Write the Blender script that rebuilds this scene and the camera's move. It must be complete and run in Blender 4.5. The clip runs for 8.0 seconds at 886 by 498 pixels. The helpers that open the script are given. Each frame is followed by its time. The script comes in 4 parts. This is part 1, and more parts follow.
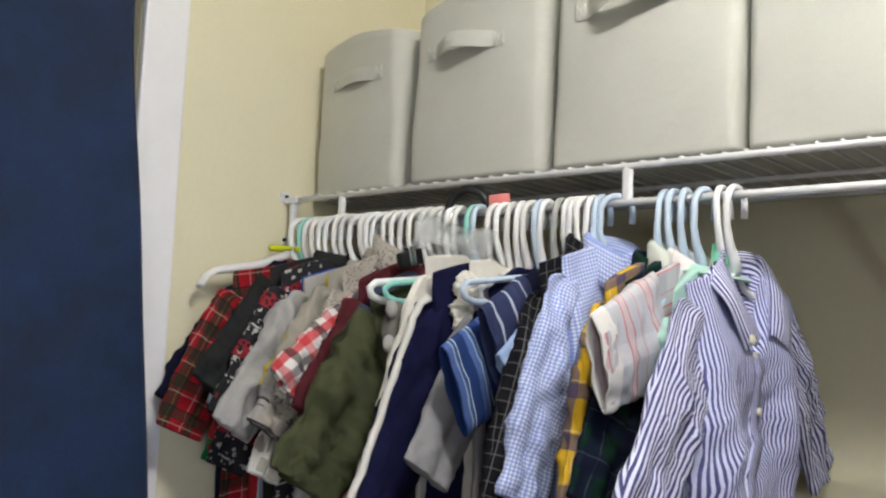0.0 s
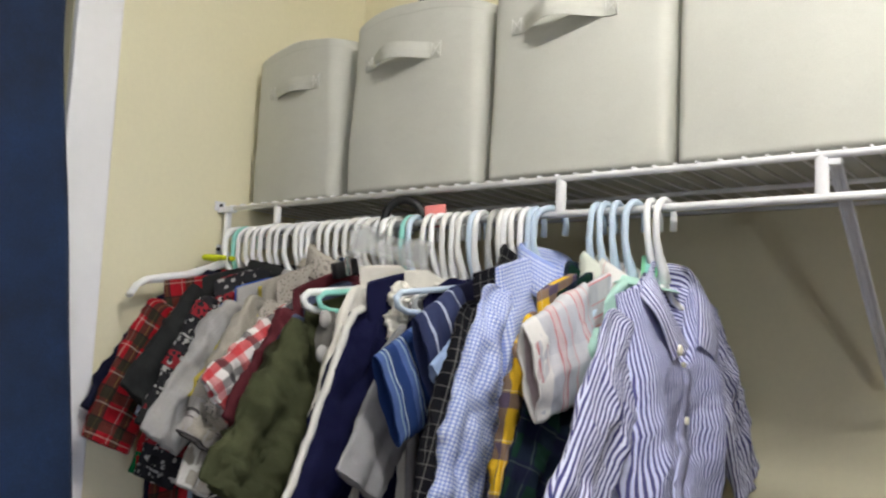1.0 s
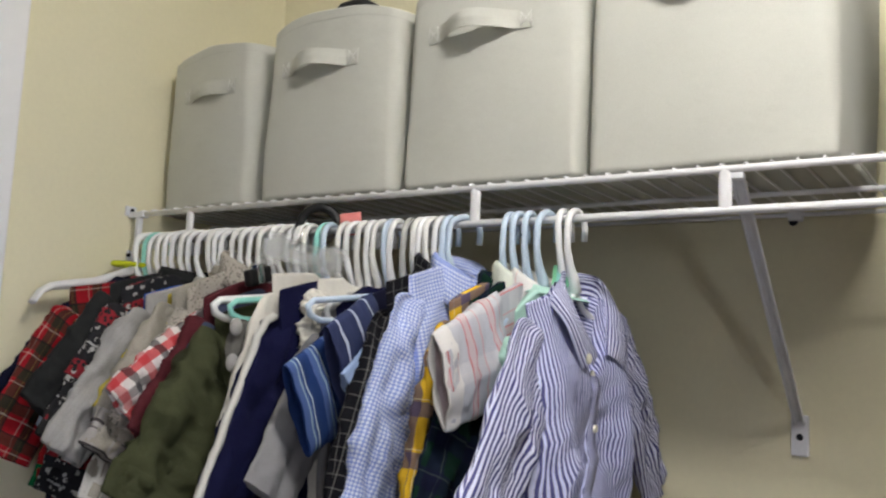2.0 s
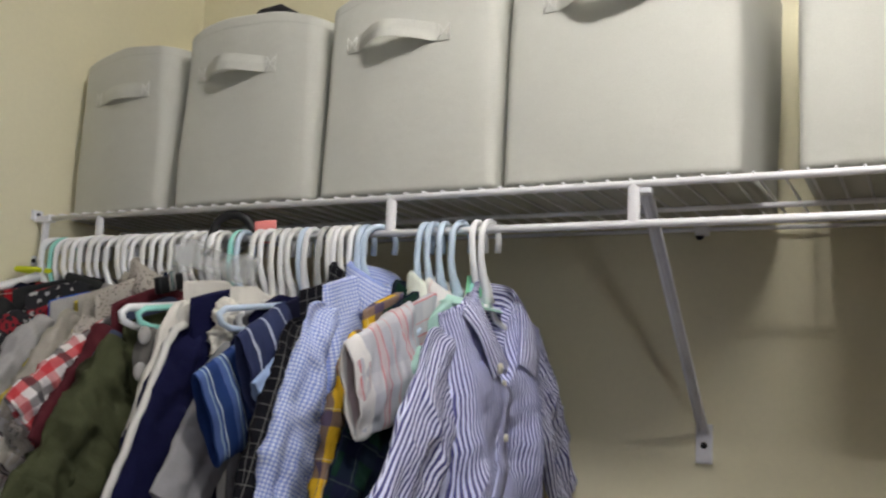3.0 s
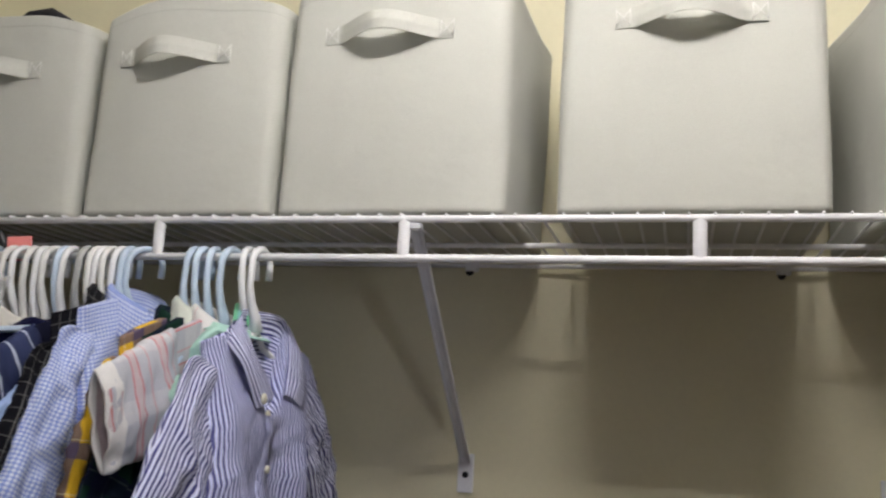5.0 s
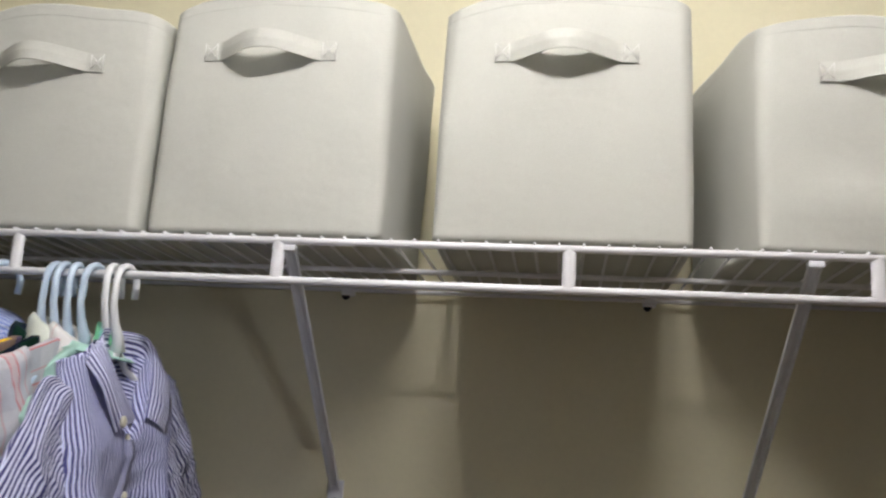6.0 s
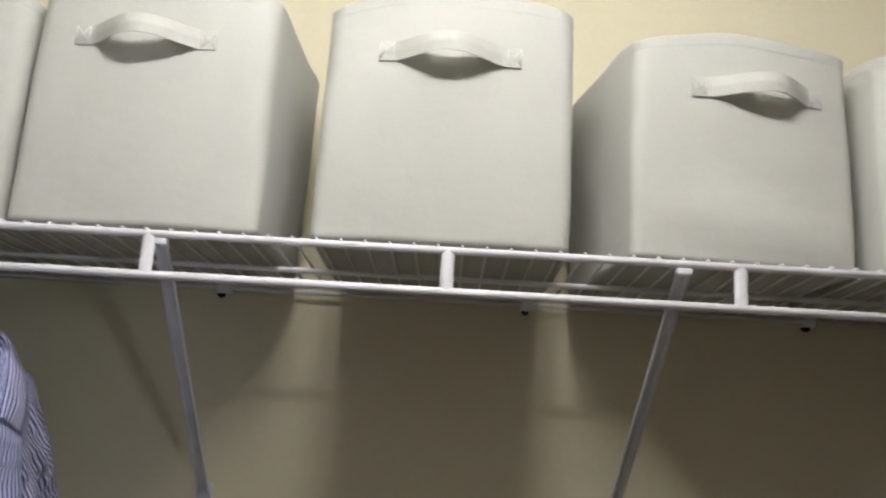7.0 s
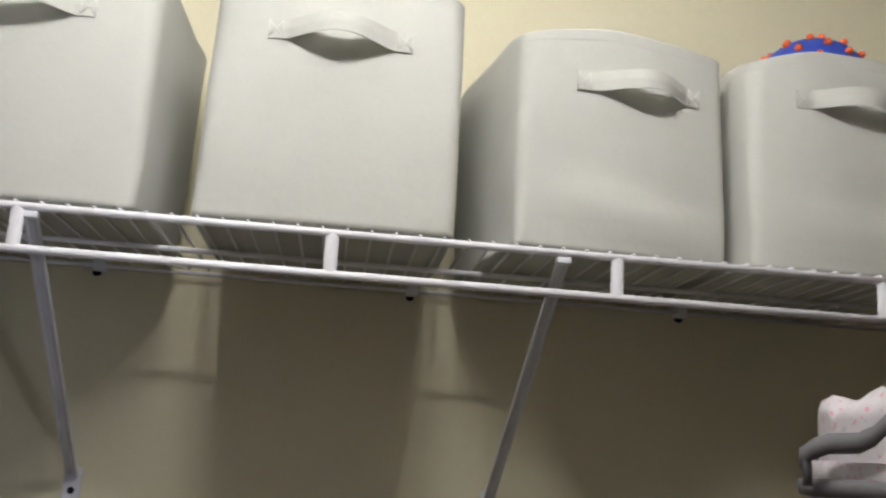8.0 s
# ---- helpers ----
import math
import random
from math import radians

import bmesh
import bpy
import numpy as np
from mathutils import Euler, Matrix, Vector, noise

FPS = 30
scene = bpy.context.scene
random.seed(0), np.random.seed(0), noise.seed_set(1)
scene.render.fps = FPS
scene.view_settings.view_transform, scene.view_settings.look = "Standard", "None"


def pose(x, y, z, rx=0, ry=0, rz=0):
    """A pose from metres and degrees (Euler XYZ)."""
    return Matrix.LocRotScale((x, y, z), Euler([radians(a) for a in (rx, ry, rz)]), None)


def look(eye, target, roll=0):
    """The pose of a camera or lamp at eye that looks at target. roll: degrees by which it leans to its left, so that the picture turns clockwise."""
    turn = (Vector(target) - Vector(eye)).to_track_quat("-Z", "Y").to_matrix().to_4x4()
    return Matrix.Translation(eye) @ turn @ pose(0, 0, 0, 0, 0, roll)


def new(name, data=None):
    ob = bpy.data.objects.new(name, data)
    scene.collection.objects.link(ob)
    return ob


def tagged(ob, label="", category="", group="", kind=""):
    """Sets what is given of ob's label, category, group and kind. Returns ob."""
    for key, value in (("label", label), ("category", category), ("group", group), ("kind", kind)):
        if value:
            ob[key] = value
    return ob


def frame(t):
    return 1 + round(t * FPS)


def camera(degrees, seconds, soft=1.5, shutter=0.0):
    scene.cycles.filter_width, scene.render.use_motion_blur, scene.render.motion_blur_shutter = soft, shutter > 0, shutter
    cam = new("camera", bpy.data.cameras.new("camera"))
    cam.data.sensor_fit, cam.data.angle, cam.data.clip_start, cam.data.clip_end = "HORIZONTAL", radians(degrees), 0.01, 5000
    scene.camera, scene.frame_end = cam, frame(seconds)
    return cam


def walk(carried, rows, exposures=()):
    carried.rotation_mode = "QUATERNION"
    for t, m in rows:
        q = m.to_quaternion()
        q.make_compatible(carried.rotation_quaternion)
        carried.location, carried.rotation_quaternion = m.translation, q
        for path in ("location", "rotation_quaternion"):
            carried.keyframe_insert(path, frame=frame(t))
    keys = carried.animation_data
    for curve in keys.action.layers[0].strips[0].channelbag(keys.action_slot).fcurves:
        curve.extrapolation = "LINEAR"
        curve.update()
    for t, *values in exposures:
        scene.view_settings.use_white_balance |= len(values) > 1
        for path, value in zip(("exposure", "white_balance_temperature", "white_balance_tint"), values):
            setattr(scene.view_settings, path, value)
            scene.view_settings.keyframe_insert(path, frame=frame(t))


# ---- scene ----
# ---- camera ----
cam = camera(52.0, 8.0, soft=2.2, shutter=0.4)
PATH = [
    (0, (0.551, -0.946, 1.546), (-0.771, 0.543, 1.733), 2.5),
    (0.5, (0.553, -0.942, 1.546), (-0.737, 0.573, 1.75), 2.5),
    (1, (0.557, -0.941, 1.543), (-0.664, 0.627, 1.764), 2.6),
    (1.5, (0.563, -0.935, 1.544), (-0.586, 0.685, 1.779), 2.6),
    (3, (0.576, -0.931, 1.542), (-0.362, 0.813, 1.821), 2.7),
    (3.5, (0.585, -0.929, 1.543), (-0.246, 0.865, 1.843), 2.8),
    (4, (0.591, -0.929, 1.547), (-0.14, 0.906, 1.861), 2.8),
    (4.5, (0.595, -0.928, 1.547), (-0.038, 0.94, 1.881), 2.9),
    (6, (0.612, -0.925, 1.547), (0.34, 1.009, 1.975), 3.5),
    (6.5, (0.617, -0.921, 1.544), (0.454, 1.019, 2.002), 3.6),
    (7, (0.622, -0.916, 1.543), (0.593, 1.032, 1.998), 3.5),
    (7.5, (0.625, -0.915, 1.54), (0.708, 1.032, 1.991), 3.5),
    (8, (0.631, -0.916, 1.538), (0.838, 1.023, 1.984), 3.6),
]
walk(cam, [(t, look(eye, target, roll)) for t, eye, target, roll in PATH],
     [(0, 0.54, 6550, 8.5), (1.5, 0.42, 6545, 9), (3.0, 0.06, 6520, 11), (4.5, 0.02, 6510, 12), (6.0, 0.05, 6410, 12.5), (8.0, 0.01, 6300, 12)])

# ---- world and lamp strength ----
world = bpy.data.worlds.new("world")
scene.world = world
world.use_nodes = True
world.node_tree.nodes["Background"].inputs[0].default_value = (0.9, 0.95, 1.0, 1)
world.node_tree.nodes["Background"].inputs[1].default_value = 0.05
LAMP_STRENGTH = 97.0
# The next two drive unseen added sources: a globe and a glowing panel.
SECOND_LIGHT_STRENGTH = 20.0
FILL_STRENGTH = 14.0
LAMP_COLOUR = (1.02, 0.985, 0.965, 1)

# ---- plan, metres ----
WALL_L, WALL_R, WALL_B, WALL_F, CEIL = -0.642, 2.20, 0.315, -2.60, 2.44
DECK = 1.7625          # top of the shelf wires
RAIL_Z, ROD_Z = 1.7555, 1.712
LAMP = (0.605, -0.575, 2.44)


# ---- materials ----
def nodes_of(name):
    m = bpy.data.materials.new(name)
    m.use_nodes = True
    nt = m.node_tree
    return m, nt, nt.nodes["Principled BSDF"]


def node(nt, kind, **inputs):
    n = nt.nodes.new(kind)
    for key, value in inputs.items():
        n.inputs[key.replace("_", " ")].default_value = value
    return n


def mathn(nt, op, a, b=None):
    n = nt.nodes.new("ShaderNodeMath")
    n.operation = op
    for i, v in enumerate((a, b)):
        if v is None:
            continue
        if isinstance(v, (int, float)):
            n.inputs[i].default_value = v
        else:
            nt.links.new(v, n.inputs[i])
    return n.outputs[0]


def mixc(nt, fac, a, b, blend="MIX"):
    n = nt.nodes.new("ShaderNodeMix")
    n.data_type, n.blend_type = "RGBA", blend
    for i, v in ((0, fac), (6, a), (7, b)):
        if isinstance(v, (int, float)):
            n.inputs[i].default_value = v
        elif isinstance(v, tuple):
            n.inputs[i].default_value = (*v[:3], 1)
        else:
            nt.links.new(v, n.inputs[i])
    return n.outputs[2]


def vary(nt, colour, coord, grain, stain):
    """Fine grain and broad blotches over a colour."""
    for scale, amount, detail in ((grain[0], grain[1], 2.0), (stain[0], stain[1], 4.0)):
        if amount <= 0:
            continue
        n = node(nt, "ShaderNodeTexNoise", Scale=scale, Detail=detail, Roughness=0.6)
        nt.links.new(coord, n.inputs["Vector"])
        r = node(nt, "ShaderNodeMapRange", From_Min=0.3, From_Max=0.7, To_Min=1 - amount, To_Max=1 + amount)
        nt.links.new(n.outputs[0], r.inputs[0])
        c = nt.nodes.new("ShaderNodeCombineColor")
        for i in range(3):
            nt.links.new(r.outputs[0], c.inputs[i])
        colour = mixc(nt, 1.0, colour, c.outputs[0], "MULTIPLY")
    return colour


def bumped(nt, bsdf, coord, layers):
    last = None
    for scale, strength, distance in layers:
        n = node(nt, "ShaderNodeTexNoise", Scale=scale, Detail=3.0)
        nt.links.new(coord, n.inputs["Vector"])
        b = node(nt, "ShaderNodeBump", Strength=strength, Distance=distance)
        nt.links.new(n.outputs[0], b.inputs["Height"])
        if last:
            nt.links.new(last, b.inputs["Normal"])
        last = b.outputs[0]
    if last:
        nt.links.new(last, bsdf.inputs["Normal"])


def paint(name, colour, rough=0.6, metal=0.0, grain=(300, 0.03), stain=(3, 0.05), bump=((250, 0.15, 0.001),), sheen=0.0):
    m, nt, bsdf = nodes_of(name)
    coord = nt.nodes.new("ShaderNodeTexCoord").outputs["Object"]
    col = vary(nt, tuple(colour), coord, grain, stain)
    if isinstance(col, tuple):
        bsdf.inputs["Base Color"].default_value = (*col, 1)
    else:
        nt.links.new(col, bsdf.inputs["Base Color"])
    bsdf.inputs["Roughness"].default_value = rough
    bsdf.inputs["Metallic"].default_value = metal
    bsdf.inputs["Sheen Weight"].default_value = sheen
    bumped(nt, bsdf, coord, bump)
    return m


def cloth(name, base, across=(), down=(), grain=(900, 0.10), stain=(18, 0.08), spots=(), weave=1.0, rough=0.9):
    """Woven cloth. across: stripes that run along the cloth's length, down: stripes across it; each (period, offset, width, colour, cover)
    in metres on the cloth. spots: (scale, threshold, colour) for printed or knitted motifs."""
    m, nt, bsdf = nodes_of(name)
    uv = nt.nodes.new("ShaderNodeTexCoord").outputs["UV"]
    # a slight waver of the threads
    wob = node(nt, "ShaderNodeTexNoise", Scale=40.0, Detail=1.0)
    nt.links.new(uv, wob.inputs["Vector"])
    sep = nt.nodes.new("ShaderNodeSeparateXYZ")
    nt.links.new(uv, sep.inputs[0])
    shift = mathn(nt, "MULTIPLY", mathn(nt, "SUBTRACT", wob.outputs[0], 0.5), 0.0012)
    axes = (mathn(nt, "ADD", sep.outputs[0], shift), mathn(nt, "ADD", sep.outputs[1], shift))
    col = tuple(base)
    for axis, stripes in zip(axes, (across, down)):
        for period, offset, width, tone, cover in stripes:
            f = mathn(nt, "FRACT", mathn(nt, "DIVIDE", mathn(nt, "ADD", axis, offset + 10 * period), period))
            on = mathn(nt, "MULTIPLY", mathn(nt, "LESS_THAN", f, width / period), cover)
            col = mixc(nt, on, col, tuple(tone))
    for scale, threshold, tone in spots:
        v = node(nt, "ShaderNodeTexVoronoi", Scale=scale)
        nt.links.new(uv, v.inputs["Vector"])
        col = mixc(nt, mathn(nt, "LESS_THAN", v.outputs["Distance"], threshold), col, tuple(tone))
    col = vary(nt, col, uv, grain, stain)
    if isinstance(col, tuple):
        bsdf.inputs["Base Color"].default_value = (*col, 1)
    else:
        nt.links.new(col, bsdf.inputs["Base Color"])
    bsdf.inputs["Roughness"].default_value = rough
    bsdf.inputs["Sheen Weight"].default_value = 0.0
    bsdf.inputs["Specular IOR Level"].default_value = 0.15
    bumped(nt, bsdf, uv, ((22, 0.35 * weave, 0.004), (70, 0.3 * weave, 0.002), (1500, 0.25 * weave, 0.0004)))
    return m


WALL = paint("cream wall paint", (0.80, 0.755, 0.535), 0.75, grain=(120, 0.015), stain=(2.5, 0.03), bump=((180, 0.12, 0.0012), (14, 0.08, 0.004)))
# Unseen walls get a dark colour to cut bounce light under the shelf.
BOUNCE_DARK = paint("dark bounce-cutting wall colour", (0.118, 0.087, 0.071), 0.8, grain=(120, 0.015), stain=(2.5, 0.04), bump=((180, 0.12, 0.0012),))
CEILING = paint("white ceiling paint", (0.8, 0.79, 0.75), 0.85, bump=((90, 0.3, 0.002),))
CARPET = paint("beige carpet", (0.130, 0.084, 0.056), 0.95, grain=(400, 0.25), stain=(5, 0.1), bump=((500, 0.8, 0.004),))
TRIM = paint("white trim paint", (0.90, 0.90, 0.90), 0.4, grain=(60, 0.01), stain=(4, 0.03), bump=((35, 0.08, 0.001),))
WIRE = paint("white vinyl coated wire", (0.87, 0.87, 0.88), 0.35, grain=(200, 0.01), stain=(20, 0.04), bump=((90, 0.05, 0.0006),))
STEEL = paint("white enamelled steel", (0.80, 0.81, 0.84), 0.4, grain=(200, 0.02), stain=(15, 0.06), bump=((60, 0.05, 0.0006),))
DARK_SCREW = paint("dark screw", (0.015, 0.016, 0.02), 0.35, metal=0.6)
FELT = paint("grey nonwoven fabric", (0.565, 0.57, 0.508), 0.88, grain=(700, 0.035), stain=(9, 0.035), bump=((900, 0.22, 0.0006), (16, 0.32, 0.006), (45, 0.14, 0.003)), sheen=0.1)
FELT_STRAP = paint("grey webbing", (0.555, 0.56, 0.50), 0.85, grain=(900, 0.06), stain=(30, 0.05), bump=((1200, 0.4, 0.0006),))
STITCH = paint("pale stitching", (0.68, 0.68, 0.64), 0.9)
NAVY_VELVET = paint("navy velvet", (0.0024, 0.0150, 0.052), 0.85, grain=(500, 0.25), stain=(9, 0.42), bump=((600, 0.4, 0.001), (25, 0.4, 0.006), (9, 0.5, 0.014)), sheen=0.08)
WHITE_PLASTIC = paint("white plastic", (0.89, 0.90, 0.905), 0.3, grain=(60, 0.01), stain=(12, 0.03), bump=((60, 0.04, 0.0004),))
IVORY_PLASTIC = paint("ivory plastic", (0.82, 0.82, 0.79), 0.35, stain=(12, 0.04))
BLUE_PLASTIC = paint("pale blue plastic", (0.58, 0.70, 0.83), 0.32, stain=(12, 0.03))
MINT_PLASTIC = paint("mint plastic", (0.30, 0.70, 0.62), 0.35, stain=(12, 0.03))
GREY_PLASTIC = paint("grey plastic", (0.45, 0.46, 0.44), 0.4, stain=(12, 0.03))
BLACK_PLASTIC = paint("black plastic", (0.006, 0.006, 0.007), 0.45)
PINK_PLASTIC = paint("coral pink plastic", (0.80, 0.26, 0.24), 0.45)
CHROME = paint("chrome", (0.75, 0.75, 0.76), 0.2, metal=1.0)
CLEAR, _nt, _b = nodes_of("clear plastic")
_b.inputs["Base Color"].default_value = (0.85, 0.88, 0.87, 1)
_b.inputs["Roughness"].default_value = 0.15
_b.inputs["Alpha"].default_value = 0.22
BUTTON = paint("cream button", (0.78, 0.76, 0.62), 0.3)
STAND_DARK = paint("dark bounce-cutting stand surface", (0.07, 0.045, 0.03), 0.5, grain=(80, 0.1), stain=(4, 0.1))

GLOW, _nt, _b = nodes_of("lit lamp glass")
_b.inputs["Base Color"].default_value = (0.9, 0.88, 0.82, 1)
_b.inputs["Emission Color"].default_value = LAMP_COLOUR
_b.inputs["Emission Strength"].default_value = LAMP_STRENGTH

STRIPED = cloth("navy and white stripe", (0.76, 0.79, 0.98), across=((0.0051, 0, 0.0025, (0.036, 0.036, 0.18), 0.95),), weave=2.0)
STRIPED_FINE = cloth("fine navy and white stripe", (0.70, 0.74, 0.98), across=((0.0042, 0, 0.0021, (0.038, 0.038, 0.20), 0.92),), weave=3.0)
RED_LINED = cloth("pale grey cotton with red lines", (0.50, 0.515, 0.56), down=((0.047, 0.003, 0.011, (0.64, 0.46, 0.46), 0.55), (0.047, 0.003, 0.0018, (0.55, 0.14, 0.15), 0.8), (0.047, -0.007, 0.0018, (0.55, 0.14, 0.15), 0.8), (0.047, 0.026, 0.0018, (0.62, 0.26, 0.26), 0.6)),
                  across=((0.05, 0, 0.0012, (0.70, 0.62, 0.6), 0.3), (0.06, 0.01, 0.02, (0.72, 0.71, 0.70), 0.35)))
RED_LINED_TRIM = cloth("white cuff cloth", (0.76, 0.75, 0.73), down=((0.05, 0.0, 0.0015, (0.65, 0.25, 0.22), 0.6),))
MINT_CLOTH = cloth("mint cotton", (0.42, 0.66, 0.58))
GREEN_PLAID = cloth("dark green and navy tartan", (0.0035, 0.022, 0.014), across=((0.045, 0, 0.02, (0.006, 0.007, 0.028), 0.75), (0.045, 0.030, 0.0016, (0.2, 0.26, 0.2), 0.16)),
                    down=((0.045, 0, 0.02, (0.006, 0.007, 0.028), 0.7), (0.045, 0.030, 0.0016, (0.2, 0.26, 0.2), 0.14)))
PALE_CLOTH = cloth("pale green cotton", (0.66, 0.70, 0.62))
YELLOW_PLAID = cloth("yellow and navy check", (0.75, 0.47, 0.03), across=((0.05, 0, 0.018, (0.06, 0.06, 0.16), 0.75), (0.05, 0.012, 0.001, (0.8, 0.75, 0.5), 0.7)),
                     down=((0.05, 0.01, 0.016, (0.07, 0.06, 0.15), 0.75), (0.05, 0.042, 0.001, (0.8, 0.75, 0.5), 0.6)))
GINGHAM = cloth("pale blue gingham", (0.76, 0.82, 0.95), across=((0.0043, 0, 0.00215, (0.13, 0.22, 0.66), 0.6),), down=((0.0043, 0, 0.00215, (0.13, 0.22, 0.66), 0.55),), weave=2.0)
BLACK_CHECK = cloth("black windowpane check", (0.006, 0.006, 0.009), across=((0.014, 0, 0.0013, (0.40, 0.40, 0.38), 0.24),), down=((0.014, 0, 0.0013, (0.40, 0.40, 0.38), 0.18),))
NAVY_STRIPE = cloth("slate navy with pale stripes", (0.03, 0.04, 0.10), down=((0.026, 0.004, 0.0026, (0.55, 0.6, 0.72), 0.85),))
CHAMBRAY = cloth("pale blue chambray", (0.33, 0.45, 0.70))
BLUE_STRIPE = cloth("blue multi stripe jersey", (0.018, 0.045, 0.16), down=((0.030, 0, 0.012, (0.09, 0.15, 0.36), 0.8), (0.030, 0.016, 0.0018, (0.6, 0.72, 0.8), 0.85), (0.030, 0.022, 0.0018, (0.4, 0.55, 0.62), 0.7), (0.5, 0.042, 0.042, (0.012, 0.07, 0.42), 1.0)))
BRIGHT_BLUE = cloth("bright blue jersey", (0.02, 0.10, 0.50))
NAVY_FLEECE = cloth("navy jersey", (0.0055, 0.0065, 0.034), grain=(600, 0.2))
WHITE_TRIM = cloth("off-white knit trim", (0.66, 0.65, 0.61))
CREAM_CLOTH = cloth("cream cotton", (0.74, 0.72, 0.65))
GREY_SWEAT = cloth("grey heather sweat cloth", (0.30, 0.30, 0.31), grain=(1100, 0.2))
OLIVE = cloth("olive cotton twill", (0.056, 0.062, 0.030), grain=(900, 0.16), stain=(30, 0.15), weave=3.0)
MAROON = cloth("maroon jersey", (0.085, 0.016, 0.022))
SLATE = cloth("slate blue denim", (0.06, 0.075, 0.13))
RED_GINGHAM = cloth("red, white and black check", (0.74, 0.71, 0.69), across=((0.044, 0, 0.011, (0.55, 0.02, 0.03), 0.85), (0.044, 0.022, 0.011, (0.02, 0.02, 0.025), 0.62)),
                    down=((0.044, 0, 0.011, (0.52, 0.015, 0.025), 0.62), (0.044, 0.022, 0.011, (0.02, 0.02, 0.025), 0.75)))
FLORAL = cloth("grey floral print", (0.42, 0.39, 0.34), spots=((230, 0.30, (0.16, 0.15, 0.14)),))
OATMEAL = cloth("oatmeal knit", (0.36, 0.34, 0.29), across=((0.006, 0, 0.002, (0.36, 0.33, 0.28), 0.6),), grain=(700, 0.2), weave=1.8)
NORDIC_TRIM = cloth("grey knit with dark zigzag band", (0.40, 0.38, 0.36), down=((0.03, 0.0, 0.004, (0.04, 0.035, 0.04), 0.9), (0.03, 0.008, 0.002, (0.05, 0.04, 0.05), 0.8)), across=((0.008, 0, 0.0035, (0.40, 0.38, 0.36), 0.7),))
YELLOW_KNIT = cloth("yellow and black knit", (0.52, 0.42, 0.08), spots=((60, 0.3, (0.05, 0.05, 0.05)),))
HEATHER = cloth("pale grey heather jersey", (0.37, 0.365, 0.35), across=((0.005, 0, 0.0015, (0.29, 0.29, 0.29), 0.25),), grain=(1200, 0.25), weave=1.4)
BLUE_RED = cloth("blue jersey with red panel", (0.02, 0.09, 0.42), down=((0.5, 0.0, 0.07, (0.45, 0.02, 0.03), 1.0),))
NORDIC = cloth("black knit with white motifs", (0.022, 0.022, 0.025), down=((0.075, 0.0, 0.003, (0.6, 0.6, 0.58), 0.7), (0.075, 0.045, 0.022, (0.35, 0.02, 0.03), 0.7)), spots=((84, 0.30, (0.42, 0.42, 0.40)), (160, 0.42, (0.02, 0.02, 0.022))))
CHARCOAL = cloth("charcoal jersey", (0.020, 0.021, 0.021), grain=(1000, 0.2))
TARTAN = cloth("red tartan flannel", (0.30, 0.009, 0.016), across=((0.040, 0, 0.015, (0.010, 0.026, 0.016), 0.78), (0.040, 0.0065, 0.0014, (0.55, 0.53, 0.45), 0.34), (0.040, 0.026, 0.0018, (0.012, 0.012, 0.014), 0.8), (0.040, 0.031, 0.001, (0.5, 0.42, 0.1), 0.22)),
               down=((0.040, 0, 0.015, (0.010, 0.026, 0.016), 0.70), (0.040, 0.0065, 0.0014, (0.55, 0.53, 0.45), 0.40), (0.040, 0.026, 0.0018, (0.012, 0.012, 0.014), 0.8)))
DEEP_NAVY = cloth("deep navy fleece", (0.007, 0.008, 0.024))
NEON = cloth("neon yellow piping", (0.62, 0.68, 0.03))
RED_GREEN = cloth("red knit with green cuff", (0.42, 0.02, 0.025))
GREEN_KNIT = cloth("green knit", (0.01, 0.17, 0.06))
SKY_CLOTH = cloth("pale blue cotton", (0.45, 0.55, 0.68))
PLUSH = cloth("grey plush", (0.13, 0.125, 0.115), grain=(500, 0.3), weave=2.0)
FLOWERED = cloth("white cotton with small pink flowers", (0.56, 0.53, 0.53), spots=((120, 0.24, (0.58, 0.32, 0.36)), (85, 0.20, (0.42, 0.46, 0.44))))


# ---- mesh helpers ----
def part(name, bm, material, parent=None, label="", smooth=True, at=None):
    me = bpy.data.meshes.new(name)
    bmesh.ops.recalc_face_normals(bm, faces=bm.faces[:])
    bm.to_mesh(me)
    bm.free()
    me.polygons.foreach_set("use_smooth", [smooth] * len(me.polygons))
    me.materials.append(material)
    ob = new(name, me)
    if parent is not None:
        ob.parent = parent
    if at is not None:
        ob.matrix_basis = at
    if label:
        ob["label"] = label
    return ob


def thing(name, label, category, m=None, group="", kind=""):
    ob = new(name)
    ob.empty_display_size = 0.05
    if m is not None:
        ob.matrix_basis = m
    return tagged(ob, label, category, group, kind)


def sheet(bm, rows, uvs=None, wrap=False):
    """A grid of points as faces, with uv in metres."""
    layer = bm.loops.layers.uv.verify()
    vs = [[bm.verts.new(p) for p in row] for row in rows]
    n = len(rows[0])
    for j in range(len(rows) - 1):
        for i in range(n if wrap else n - 1):
            k = (i + 1) % n
            f = bm.faces.new((vs[j][i], vs[j][k], vs[j + 1][k], vs[j + 1][i]))
            if uvs:
                a, b = uvs[j], uvs[j + 1]
                last = wrap and k == 0
                step = a[1][0] - a[0][0]
                corner = (a[i], (a[i][0] + step, a[i][1]) if last else a[k], (b[i][0] + (b[1][0] - b[0][0]), b[i][1]) if last else b[k], b[i])
                for loop, uv in zip(f.loops, corner):
                    loop[layer].uv = uv
    return vs


